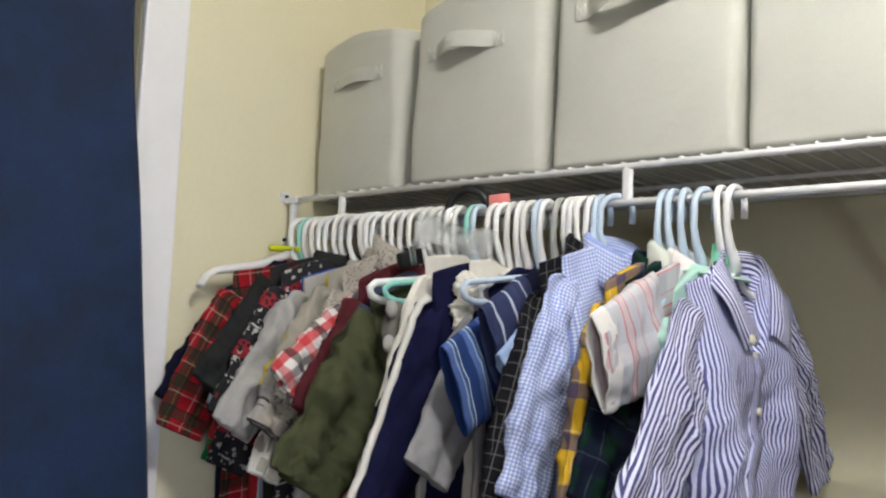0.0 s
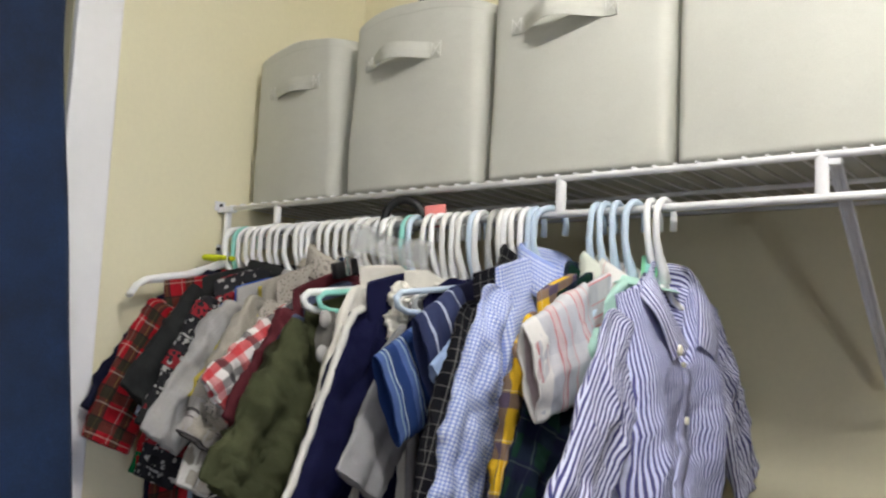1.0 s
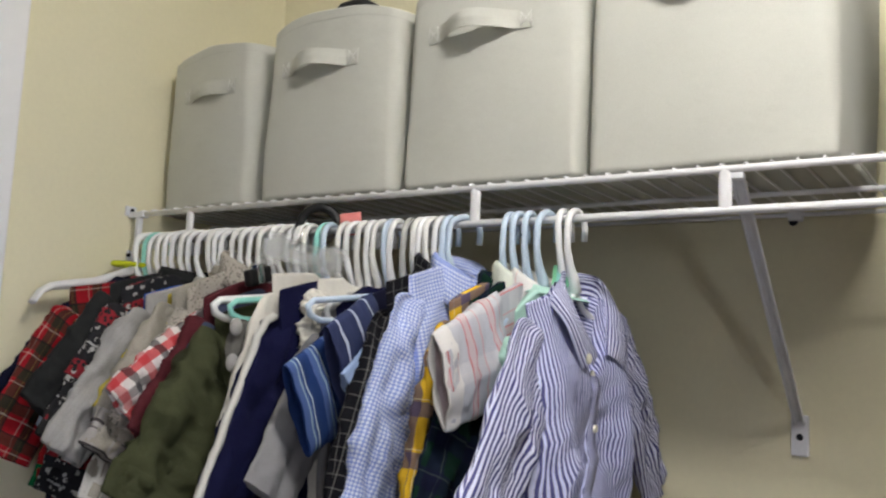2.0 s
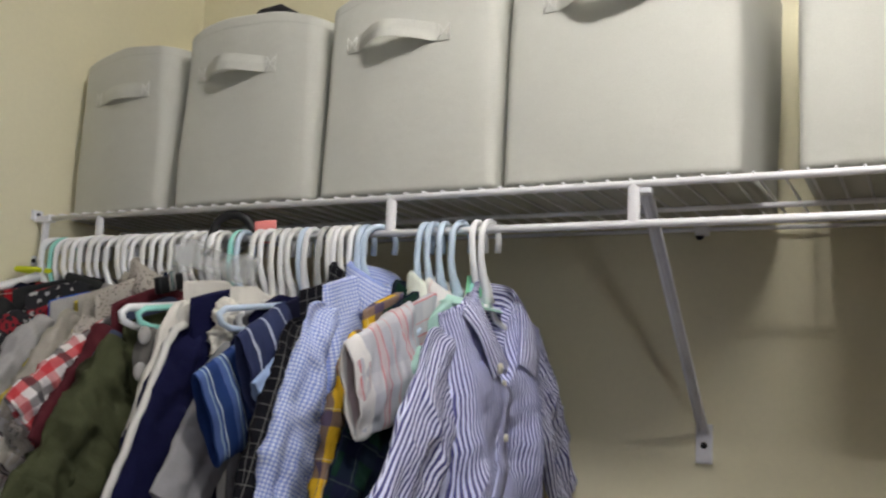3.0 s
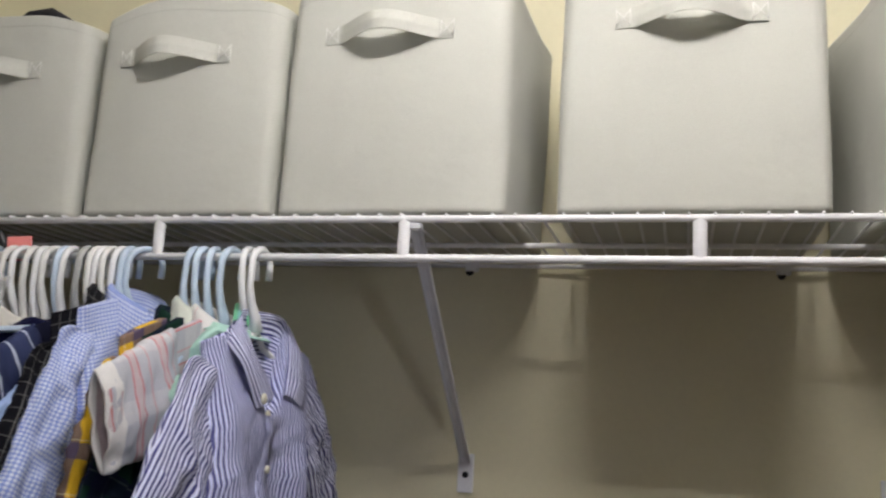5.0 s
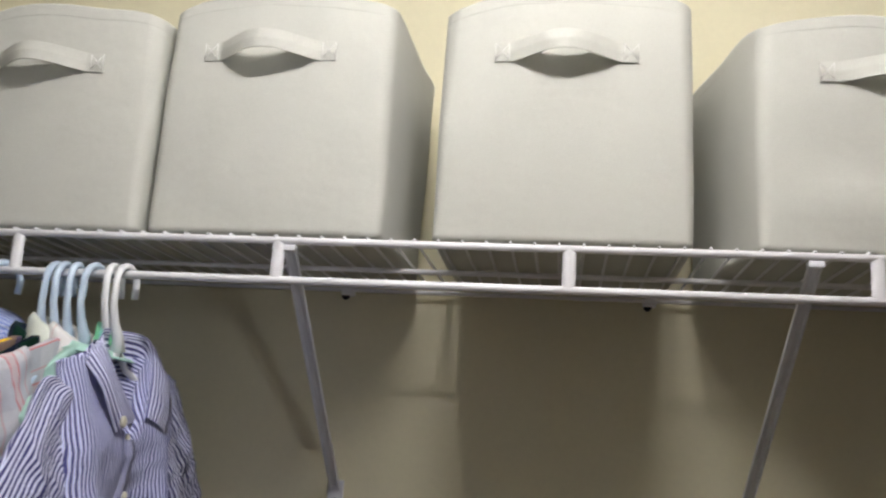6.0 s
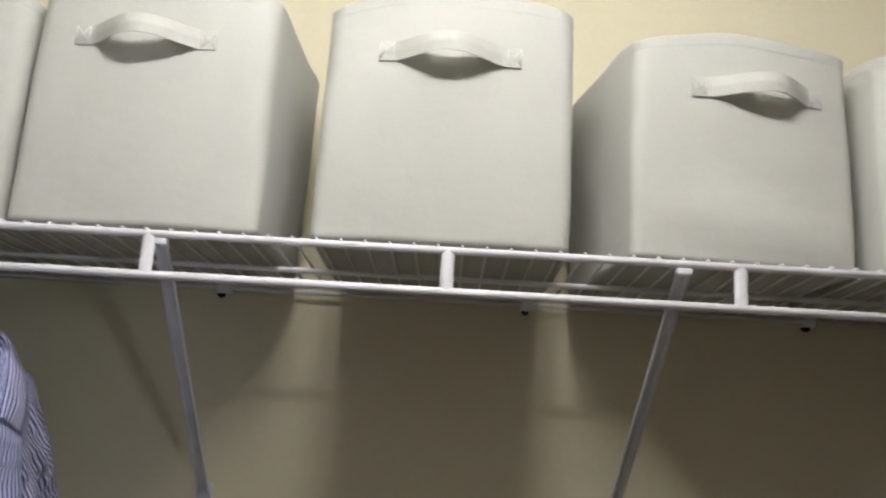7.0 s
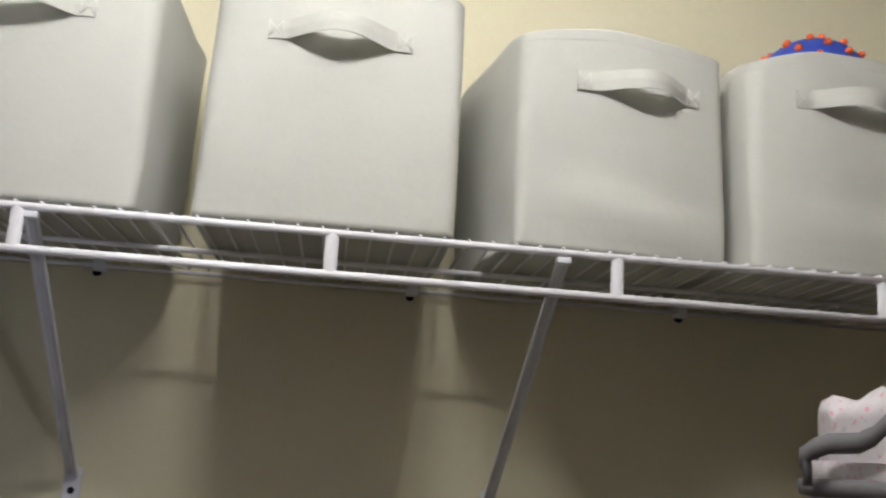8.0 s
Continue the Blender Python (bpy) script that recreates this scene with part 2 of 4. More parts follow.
def tube(bm, pts, r, n=8, flat=1.0):
    """A round rod swept along points; r a number or one for each point."""
    pts = [Vector(p) for p in pts]
    rs = r if isinstance(r, (list, tuple)) else [r] * len(pts)
    side = None
    rings = []
    for i, p in enumerate(pts):
        d = (pts[min(i + 1, len(pts) - 1)] - pts[max(i - 1, 0)]).normalized()
        if side is None:
            side = d.orthogonal().normalized()
            if abs(d.z) < 0.9:
                side = d.cross(Vector((0, 0, 1))).normalized()
        side = (side - d * side.dot(d)).normalized()
        up = d.cross(side)
        rings.append([p + rs[i] * (math.cos(2 * math.pi * k / n) * side + flat * math.sin(2 * math.pi * k / n) * up) for k in range(n)])
    vs = sheet(bm, rings, None, True)
    bm.faces.new(list(reversed(vs[0])))
    bm.faces.new(vs[-1])


def block(bm, x0, x1, y0, y1, z0, z1, bevel=0.0):
    m = Matrix.Translation(((x0 + x1) / 2, (y0 + y1) / 2, (z0 + z1) / 2)) @ Matrix.Diagonal((x1 - x0, y1 - y0, z1 - z0, 1))
    made = bmesh.ops.create_cube(bm, size=1, matrix=m)
    if bevel:
        edges = list({e for v in made["verts"] for e in v.link_edges})
        bmesh.ops.bevel(bm, geom=edges, offset=bevel, segments=2, affect="EDGES", profile=0.6)


def smoothstep(a, b, x):
    t = min(1.0, max(0.0, (x - a) / (b - a)))
    return t * t * (3 - 2 * t)


def rough3(x, y, z):
    return noise.noise(Vector((x, y, z)))


def creased(x, y, z):
    """Sharp-ridged folds of crumpled cloth, in metres."""
    a = 1 - 2.2 * abs(rough3(x, y, z))
    b = 1 - 2.2 * abs(rough3(x * 2.1 + 4.0, y * 2.1, z * 2.1 + 7.0))
    c = 1 - 2.2 * abs(rough3(x * 4.7 + 9.0, y * 4.7 + 3.0, z * 4.7))
    return 0.0038 * a * abs(a) + 0.0018 * b * abs(b) + 0.0009 * c * abs(c) - 0.0015


# ---- the closet ----
def slab(name, label, material, *box):
    bm = bmesh.new()
    block(bm, *box)
    return tagged(part(name, bm, material, smooth=False), label, name.split("_")[0], kind="structure")


T = 0.11
slab("floor", "beige carpeted closet floor", CARPET, WALL_L - T - 0.5, WALL_R + T, WALL_F - T, WALL_B + T, -0.1, 0)
slab("ceiling", "white painted closet ceiling", CEILING, WALL_L - T, WALL_R + T, WALL_F - T, WALL_B + T, CEIL, CEIL + 0.1)
slab("wall_back", "cream painted closet back wall behind the wire shelf", WALL, WALL_L - T, WALL_R + T, WALL_B, WALL_B + T, 0, CEIL)
# Unseen opening with a glowing panel, added to brighten left wall and casing.
FILL_Y0, FILL_Y1, FILL_Z0, FILL_Z1 = -1.85, -1.25, 0.85, 1.65
bm = bmesh.new()
block(bm, WALL_R, WALL_R + T, WALL_F, FILL_Y0, 0, CEIL)
block(bm, WALL_R, WALL_R + T, FILL_Y1, WALL_B, 0, CEIL)
block(bm, WALL_R, WALL_R + T, FILL_Y0, FILL_Y1, 0, FILL_Z0)
block(bm, WALL_R, WALL_R + T, FILL_Y0, FILL_Y1, FILL_Z1, CEIL)
tagged(part("wall_right", bm, BOUNCE_DARK, smooth=False), "unseen side wall, dark to cut bounce, with the fill opening", "wall", kind="structure")
window = thing("fill_opening", "unseen white frame added round a fill light opening", "window", kind="structure")
for y0, y1, z0, z1 in ((FILL_Y0, FILL_Y0 + 0.035, FILL_Z0, FILL_Z1), (FILL_Y1 - 0.035, FILL_Y1, FILL_Z0, FILL_Z1), (FILL_Y0 + 0.035, FILL_Y1 - 0.035, FILL_Z0, FILL_Z0 + 0.035), (FILL_Y0 + 0.035, FILL_Y1 - 0.035, FILL_Z1 - 0.035, FILL_Z1)):
    bm = bmesh.new()
    block(bm, WALL_R + 0.03, WALL_R + 0.07, y0, y1, z0, z1, 0.004)
    part("fill_frame", bm, TRIM, window, smooth=False)
# Cool glow of the added fill panel.
FILL_GLOW, _nt, _b = nodes_of("cool fill glow")
_b.inputs["Base Color"].default_value = (0, 0, 0, 1)
_b.inputs["Emission Color"].default_value = (0.86, 0.93, 1.14, 1)
_b.inputs["Emission Strength"].default_value = FILL_STRENGTH
bm = bmesh.new()
block(bm, WALL_R + 0.30, WALL_R + 0.32, FILL_Y0 - 0.5, FILL_Y1 + 0.5, FILL_Z0 - 0.5, FILL_Z1 + 0.5)
tagged(part("fill_panel", bm, FILL_GLOW, smooth=False), "unseen glowing panel added to brighten the left wall", "sky", kind="structure")
# Closing wall out of view; its dark colour swallows bounce.
slab("wall_front", "unseen closing wall facing the shelf, dark to cut bounce", BOUNCE_DARK, WALL_L - T, WALL_R + T, WALL_F - T, WALL_F, 0, CEIL)
# Out of view, added to keep the second light off the right part.
slab("wall_partition", "unseen wall added to block light from the shelf's right part", BOUNCE_DARK, 1.045, WALL_R, -0.96, -0.85, 0, CEIL)
# Unseen wall, added to make the right end of the shelf darker.
slab("wall_alcove", "unseen wall added at the shelf's end to darken it", BOUNCE_DARK, 1.48, 1.59, -0.85, WALL_B, 0, CEIL)
DOOR0, DOOR1, DOOR_H = -1.10, -0.285, 2.05
bm = bmesh.new()
block(bm, WALL_L - T, WALL_L, DOOR1, WALL_B, 0, CEIL)
block(bm, WALL_L - T, WALL_L, WALL_F, DOOR0, 0, CEIL)
block(bm, WALL_L - T, WALL_L, DOOR0, DOOR1, DOOR_H, CEIL)
tagged(part("wall_left", bm, WALL, smooth=False), "cream painted closet side wall with a doorway", "wall", kind="structure")
slab("wall_hall", "plain wall beyond the doorway", WALL, WALL_L - T - 0.55, WALL_L - T - 0.5, WALL_F - T, WALL_B + T, 0, CEIL)

# white door casing round the doorway
casing = thing("trim", "white painted door casing beside the curtain", "trim", kind="structure")
for y0, y1, z0, z1 in ((DOOR1, -0.213, 0, DOOR_H + 0.07), (DOOR0 - 0.072, DOOR0, 0, DOOR_H + 0.07), (DOOR0, DOOR1, DOOR_H, DOOR_H + 0.07)):
    bm = bmesh.new()
    block(bm, WALL_L, WALL_L + 0.014, y0, y1, z0, z1, 0.004)
    part("casing_board", bm, TRIM, casing, smooth=False)

# ceiling lamp: five lit globes in a row under a white pan
lamp = thing("ceiling_lamp", "white bar lamp with five lit globes on the closet ceiling", "lamp", pose(*LAMP))
bm = bmesh.new()
block(bm, -0.21, 0.21, -0.045, 0.045, -0.024, 0.0, 0.006)
part("pan", bm, WHITE_PLASTIC, lamp)
for x in (-0.16, -0.08, 0.0, 0.08, 0.16):
    bm = bmesh.new()
    tube(bm, [(x, 0, -0.022), (x, 0, -0.052)], 0.020, 16)
    part("socket", bm, WHITE_PLASTIC, lamp)
    bm = bmesh.new()
    bmesh.ops.create_uvsphere(bm, u_segments=24, v_segments=16, radius=0.035, matrix=pose(x, 0, -0.082))
    part("globe", bm, GLOW, lamp, "glowing white glass globe")

# globe behind the viewer, an unseen stand-in for the light that shadows the brace
second_light = thing("second_light_globe", "unseen globe standing in for a second light source", "lamp", pose(1.85, WALL_F, 1.58))
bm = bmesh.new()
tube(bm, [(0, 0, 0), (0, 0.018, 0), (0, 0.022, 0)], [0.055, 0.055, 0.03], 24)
part("rose", bm, WHITE_PLASTIC, second_light)
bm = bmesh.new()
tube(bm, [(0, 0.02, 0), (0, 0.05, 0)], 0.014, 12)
part("stem", bm, WHITE_PLASTIC, second_light)
SECOND_LIGHT_GLOW, _nt, _b = nodes_of("unseen second light glow")
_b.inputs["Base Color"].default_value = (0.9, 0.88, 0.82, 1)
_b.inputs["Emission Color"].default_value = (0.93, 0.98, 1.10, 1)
_b.inputs["Emission Strength"].default_value = SECOND_LIGHT_STRENGTH
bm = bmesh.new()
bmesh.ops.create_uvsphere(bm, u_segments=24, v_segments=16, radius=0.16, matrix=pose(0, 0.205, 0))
part("globe", bm, SECOND_LIGHT_GLOW, second_light, "glowing white glass globe")


# ---- curtain in the doorway ----
def curtain():
    top = thing("curtain", "navy blue velvet curtain hanging in the closet doorway", "curtain")
    rows, uvs = [], []
    nz, ny = 60, 150
    for j in range(nz + 1):
        z = 2.10 - j / nz * 2.07
        edge = -0.322 + 0.030 * smoothstep(2.02, 1.62, z) + 0.050 * smoothstep(1.70, 1.20, z) + 0.004 * math.sin(z * 9.0)
        row, uv = [], []
        for i in range(ny + 1):
            s = i / ny
            y = edge - s * (1.16 + edge)
            fold = 0.007 * math.sin(s * 30 + 1.1 * math.sin(z * 1.7)) * min(1, s * 3 + 0.1) + 0.008 * math.sin(s * 13 + z)
            x = -0.597 + fold + 0.006 * rough3(s * 9, z * 3, 2.0)
            row.append((x, y, z)), uv.append((s * 1.2, z))
        rows.append(row), uvs.append(uv)
    front = rows
    bm = bmesh.new()
    both = [r + [(x - 0.003, y, z) for x, y, z in reversed(r)] for r in front]
    sheet(bm, both, None, True)
    part("cloth_panel", bm, NAVY_VELVET, top)
    rod = thing("curtain_rod", "thin white curtain rod over the doorway", "curtain rod")
    bm = bmesh.new()
    tube(bm, [(-0.597, -1.19, 2.105), (-0.597, -0.25, 2.105)], 0.008, 10)
    part("pole", bm, WIRE, rod)
    for y in (-1.18, -0.26):
        bm = bmesh.new()
        block(bm, WALL_L, -0.589, y - 0.008, y + 0.008, 2.09, 2.12, 0.003)
        part("bracket", bm, WIRE, rod)


curtain()


# ---- wire shelf ----
shelf = thing("wire_shelf", "white vinyl coated wire closet shelf with a hanging rod", "shelf")
X0, X1 = WALL_L + 0.02, 1.476
for name, y, z, r in (("front_rail", 0.0, RAIL_Z, 0.0042), ("hang_rod", 0.0, ROD_Z, 0.0046), ("middle_rod", 0.15, RAIL_Z, 0.0034), ("back_rod", 0.300, RAIL_Z, 0.0030)):
    bm = bmesh.new()
    tube(bm, [(X0, y, z), (X1, y, z)], r, 12)
    part(name, bm, WIRE, shelf)
# deck wires, as they lie on the rails
bm = bmesh.new()
tube(bm, [(0, -0.0030, 0.0030), (0, -0.0016, 0.0046), (0, 0.002, 0.0056), (0, 0.02, 0.0056), (0, 0.3, 0.0056)], 0.0017, 6)
first = part("wire", bm, WIRE, shelf, at=pose(X0 + 0.006, 0, RAIL_Z))
for i in range(1, int((X1 - X0 - 0.01) / 0.0254)):
    w = new("wire", first.data)
    w.parent = shelf
    w.location = (X0 + 0.006 + 0.0254 * i, 0, RAIL_Z)
for x in (-0.504, 0.001, 0.303, 0.614, 0.916, 1.216):
    bm = bmesh.new()
    rows = []
    for z in (RAIL_Z + 0.001, RAIL_Z - 0.003, RAIL_Z - 0.010, RAIL_Z - 0.034, ROD_Z + 0.003, ROD_Z - 0.002):
        hw = 0.0056 if z > RAIL_Z - 0.002 or z < ROD_Z else 0.0072
        rows.append([(x + hw * math.cos(a), 0.0005 + 0.0046 * math.sin(a), z) for a in [2 * math.pi * k / 12 for k in range(12)]])
    vs = sheet(bm, rows, None, True)
    bm.faces.new(vs[0]), bm.faces.new(vs[-1])
    part("tie_bar", bm, WIRE, shelf)

# end bracket on the side wall
end = thing("shelf_end_bracket", "small white metal shelf end bracket screwed to the wall", "bracket")
bm = bmesh.new()
block(bm, WALL_L, WALL_L + 0.004, -0.014, 0.006, RAIL_Z - 0.003, RAIL_Z + 0.013, 0.0015)
block(bm, WALL_L, WALL_L + 0.004, -0.004, 0.010, ROD_Z - 0.030, ROD_Z - 0.014, 0.0015)
block(bm, WALL_L, X0 + 0.014, -0.007, 0.007, RAIL_Z - 0.006, RAIL_Z + 0.004, 0.002)
block(bm, X0 - 0.004, X0 + 0.004, -0.005, 0.005, ROD_Z - 0.004, RAIL_Z, 0.002)
part("plate", bm, STEEL, end, smooth=False)
for z in (RAIL_Z + 0.006, ROD_Z - 0.022):
    bm = bmesh.new()
    bmesh.ops.create_uvsphere(bm, u_segments=10, v_segments=6, radius=0.0035, matrix=pose(WALL_L + 0.0045, -0.003, z))
    part("screw", bm, DARK_SCREW, end)


def brace(x, x_foot):
    top = thing("shelf_brace", "white steel diagonal shelf brace screwed to the wall", "bracket", pose(x, 0, 0), "diagonal shelf braces")
    bm = bmesh.new()
    a, b = Vector((0, 0.008, 1.748)), Vector((x_foot - x, WALL_B - 0.006, 1.487))
    d = (b - a).normalized()
    up = d.cross(Vector((1, 0, 0)))
    prof = [(-0.0068, 0.004), (-0.0068, -0.001), (-0.0052, -0.0034), (-0.0020, -0.0044), (0.0020, -0.0044), (0.0052, -0.0034), (0.0068, -0.001), (0.0068, 0.004), (0.0052, 0.004), (0.0050, -0.001), (0, -0.0026), (-0.0050, -0.001), (-0.0052, 0.004)]
    rows = [[p + Vector((1, 0, 0)) * u + up * v for u, v in prof] for p in (a, b)]
    vs = sheet(bm, rows, None, True)
    bm.faces.new(vs[0]), bm.faces.new(vs[-1])
    part("arm", bm, STEEL, top, smooth=False)
    bm = bmesh.new()
    block(bm, x_foot - x - 0.011, x_foot - x + 0.011, WALL_B - 0.006, WALL_B, 1.445, 1.497, 0.002)
    part("foot_plate", bm, STEEL, top, smooth=False)
    bm = bmesh.new()
    bmesh.ops.create_uvsphere(bm, u_segments=12, v_segments=8, radius=0.0045, matrix=pose(x_foot - x, WALL_B - 0.006, 1.469) @ Matrix.Diagonal((1, 0.6, 1, 1)))
    part("screw", bm, DARK_SCREW, top)
    bm = bmesh.new()
    block(bm, -0.008, 0.008, -0.002, 0.010, 1.7445, 1.7515, 0.002)
    part("clip", bm, STEEL, top, smooth=False)


brace(0.314, 0.312)
brace(0.858, 0.842)


def wall_clip(x):
    top = thing("wall_clip", "small white plastic shelf clip with a dark screw on the wall", "clip", pose(x, 0, 0), "shelf wall clips")
    bm = bmesh.new()
    block(bm, -0.006, 0.012, WALL_B - 0.018, WALL_B, 1.748, 1.7645, 0.003)
    part("body", bm, WHITE_PLASTIC, top)
    bm = bmesh.new()
    tube(bm, [(0, WALL_B, 1.749), (0, WALL_B - 0.012, 1.747)], [0.004, 0.0055], 10)
    part("screw", bm, DARK_SCREW, top)


for x in (0.306, 0.720, 1.100, -0.10, -0.5):
    wall_clip(x)


# ---- fabric bins ----
def storage_bin(x0, x1, yf, turn=0.0, height=0.27, lean=0.0, seed=0, handle=0.0, arch=0.029, kink=0.0, sag=0.0, depth=0.268, grip=0.785, bow=0.010):
    w, d = x1 - x0, depth
    top = thing("fabric_bin", "light grey nonwoven fabric storage bin with a strap handle", "storage bin",
                pose((x0 + x1) / 2, yf, DECK, 0, 0, turn), "grey storage bins on the shelf")
    def outline(hw, hd, r):
        """A rectangle with small round corners, from its back right corner on."""
        pts = []
        corners = ((1, 1, 0), (-1, 1, 90), (-1, -1, 180), (1, -1, 270))
        arcs = [[(sx * (hw - r) + r * math.cos(radians(a0 + 18 * k)), sy * (hd - r) + r * math.sin(radians(a0 + 18 * k))) for k in range(6)] for sx, sy, a0 in corners]
        for i in range(4):
            p, q = arcs[i][-1], arcs[(i + 1) % 4][0]
            pts += arcs[i] + [(p[0] + (q[0] - p[0]) * k / 13, p[1] + (q[1] - p[1]) * k / 13) for k in range(1, 13)]
        return pts

    def ring(t, inset=0.0):
        """The outline at the share t of the height."""
        pts = []
        bulge = 0.006 * math.sin(math.pi * min(1, 0.25 + 0.7 * t)) + 0.010 * t * t
        for x, y in outline(w / 2 - inset, d / 2 - inset, 0.010 + 0.007 * t):
            u, v = x / (w / 2), y / (d / 2)
            y += d / 2
            # the fabric bellies between its corners, least at the bottom
            y -= bulge * (1 - u * u) * (1 if v < 0 else -0.4) * abs(v) ** 3
            x += (0.45 * bulge * (1 - v * v) + 0.007 * t * smoothstep(-0.2, 1.0, v)) * u * abs(u) ** 2
            z = t * height + bow * t ** 4 * (1 - u * u) * (1 if v < 0 else 0.3) - (0.013 if u < 0 and v < 0 else 0.005) * t ** 6 * (u * u * v * v) ** 2
            # a slack fold runs down across the lower front
            slack = sag * (0.0045 * math.exp(-((t - 0.17 + 0.07 * u) / 0.08) ** 2) - 0.0022 * math.exp(-((t - 0.36 + 0.10 * u) / 0.09) ** 2)) * (1 - u * u)
            wave = 0.0035 * rough3(x * 9 + seed, y * 9, z * 7) + 0.0016 * rough3(x * 26 + seed, y * 20, z * 22)
            y += (wave - slack) * (1 if v < 0 else -0.3) - lean * z
            x += 0.002 * rough3(seed + 5, y * 12, z * 9) - 0.035 * max(0.0, t - 0.5) * x * (1 - smoothstep(-0.5, 0.9, v))
            z += t * 0.004 * rough3(u * 1.4, v * 1.4 + 2, seed * 3.0) + 0.008 * t ** 4 * smoothstep(0.2, 1.0, v)
            pts.append((x, y, z))
        return pts
    bm = bmesh.new()
    ts = [0.0, 0.012, 0.03, 0.07, 0.14, 0.22, 0.30, 0.38, 0.46, 0.54, 0.62, 0.70, 0.78, 0.86, 0.92, 0.96, 0.985, 0.995, 1.0]
    rows = [ring(0, 0.02), ring(0, 0.006)] + [ring(t) for t in ts[1:]] + [ring(1.0, 0.004), ring(0.95, 0.006), ring(0.7, 0.012), ring(0.5, 0.020)]
    vs = sheet(bm, rows, None, True)
    bm.faces.new(vs[0]), bm.faces.new(vs[-1])
    part("body", bm, FELT, top)
    # turned-over rim with its seam
    bm = bmesh.new()
    vs = sheet(bm, [ring(0.946, 0.0004), ring(0.949, -0.0001), ring(0.955, -0.0001), ring(0.992, -0.0001), ring(0.998, -0.0001), ring(1.0005, 0.0006), ring(1.001, 0.003), ring(0.99, 0.0042)], None, True)
    part("rim", bm, FELT, top)

    # strap handle on the front
    def front_y(x, z):
        t = z / height
        u = x / (w / 2)
        bulge = 0.006 * math.sin(math.pi * min(1, 0.25 + 0.7 * t)) + 0.010 * t * t
        return -bulge * (1 - u * u) - lean * z + 0.0035 * rough3(x * 9 + seed, 0, z * 7)
    hw, zc = min(0.078, w * 0.30), height * grip
    rows = []
    m = 44
    for i in range(m + 1):
        s = -1 + 2 * i / m
        x = handle + s * hw
        q = math.cos(math.pi / 2 * s / 0.76) ** 1.3 if abs(s) < 0.76 else 0.0
        q *= 1 + kink * s
        out = 0.0016 + arch * q
        y = front_y(x, zc) - out
        tilt = 0.35 * q
        zz = zc + 0.002 * q
        rows.append([(x, y + 0.0110 * tilt * 0.4, zz + 0.0115), (x, y - 0.001, zz), (x, y - 0.0110 * tilt * 0.3, zz - 0.0115),
                     (x, y - 0.0110 * tilt * 0.3 + 0.0012, zz - 0.0116), (x, y + 0.0006, zz), (x, y + 0.0110 * tilt * 0.4 + 0.0012, zz + 0.0116)])
    bm = bmesh.new()
    vs = sheet(bm, rows, None, True)
    bm.faces.new(vs[0]), bm.faces.new(vs[-1])
    strap = part("handle", bm, FELT_STRAP, top, "grey webbing strap handle", smooth=False)
    for s in (-1, 1):
        bm = bmesh.new()
        xa, xb = handle + s * hw * 0.99, handle + s * hw * 0.80
        for (p, q) in (((xa, zc + 0.009), (xb, zc - 0.009)), ((xa, zc - 0.009), (xb, zc + 0.009)), ((xa, zc + 0.0095), (xa, zc - 0.0095)), ((xb, zc + 0.0095), (xb, zc - 0.0095))):
            tube(bm, [(p[0], front_y(p[0], zc) - 0.0026, p[1]), (q[0], front_y(q[0], zc) - 0.0026, q[1])], 0.00045, 5)
        part("stitching", bm, STITCH, strap)
    return top


storage_bin(-0.624, -0.408, 0.029, -8.0, 0.252, 0.0, 1, 0.012, 0.008, grip=0.735, bow=0.004)
storage_bin(-0.372, -0.136, 0.010, 0, 0.258, 0.0, 2, -0.012, 0.024, grip=0.738)
storage_bin(-0.117, 0.132, 0.009, 0, 0.263, 0.0, 3, -0.012, grip=0.757)
storage_bin(0.143, 0.411, 0.010, 0, 0.275, 0.0, 4, -0.008, 0.031, grip=0.779)
storage_bin(0.467, 0.741, 0.010, 0, 0.276, 0.0, 5, 0.0, 0.028, bow=0.013, grip=0.774)
storage_bin(0.806, 1.058, 0.028, 7.0, 0.258, 0.0, 6, 0.012, 0.024, 0.3, 1.6, bow=0.003, grip=0.765)
storage_bin(1.080, 1.335, 0.030, 2.0, 0.262, 0.0, 7, 0.0, 0.024, 0, 1.4, bow=0.004)


# what shows above the bins
def ball(x, y, z, r):
    top = thing("spiky_ball", "blue rubber ball with orange nubs, lying in a fabric bin", "ball", pose(x, y, z))
    bm = bmesh.new()
    bmesh.ops.create_icosphere(bm, subdivisions=4, radius=r)
    part("shell", bm, paint("blue rubber", (0.03, 0.07, 0.42), 0.5, bump=((200, 0.2, 0.0006),)), top)
    orange = paint("orange rubber", (0.85, 0.14, 0.03), 0.5)
    me = None
    for k in range(90):
        zz = 1 - 2 * (k + 0.5) / 90
        a = k * 2.399963
        v = Vector((math.sqrt(1 - zz * zz) * math.cos(a), math.sqrt(1 - zz * zz) * math.sin(a), zz))
        if me is None:
            bm = bmesh.new()
            tube(bm, [(0, 0, -0.002), (0, 0, 0.004), (0, 0, 0.0065)], [0.0055, 0.0045, 0.002], 8)
            ob = part("nub", bm, orange, top)
            me = ob.data
        else:
            ob = new("nub", me)
            ob.parent = top
        ob.matrix_basis = Matrix.Translation(v * r) @ v.to_track_quat("Z", "Y").to_matrix().to_4x4()


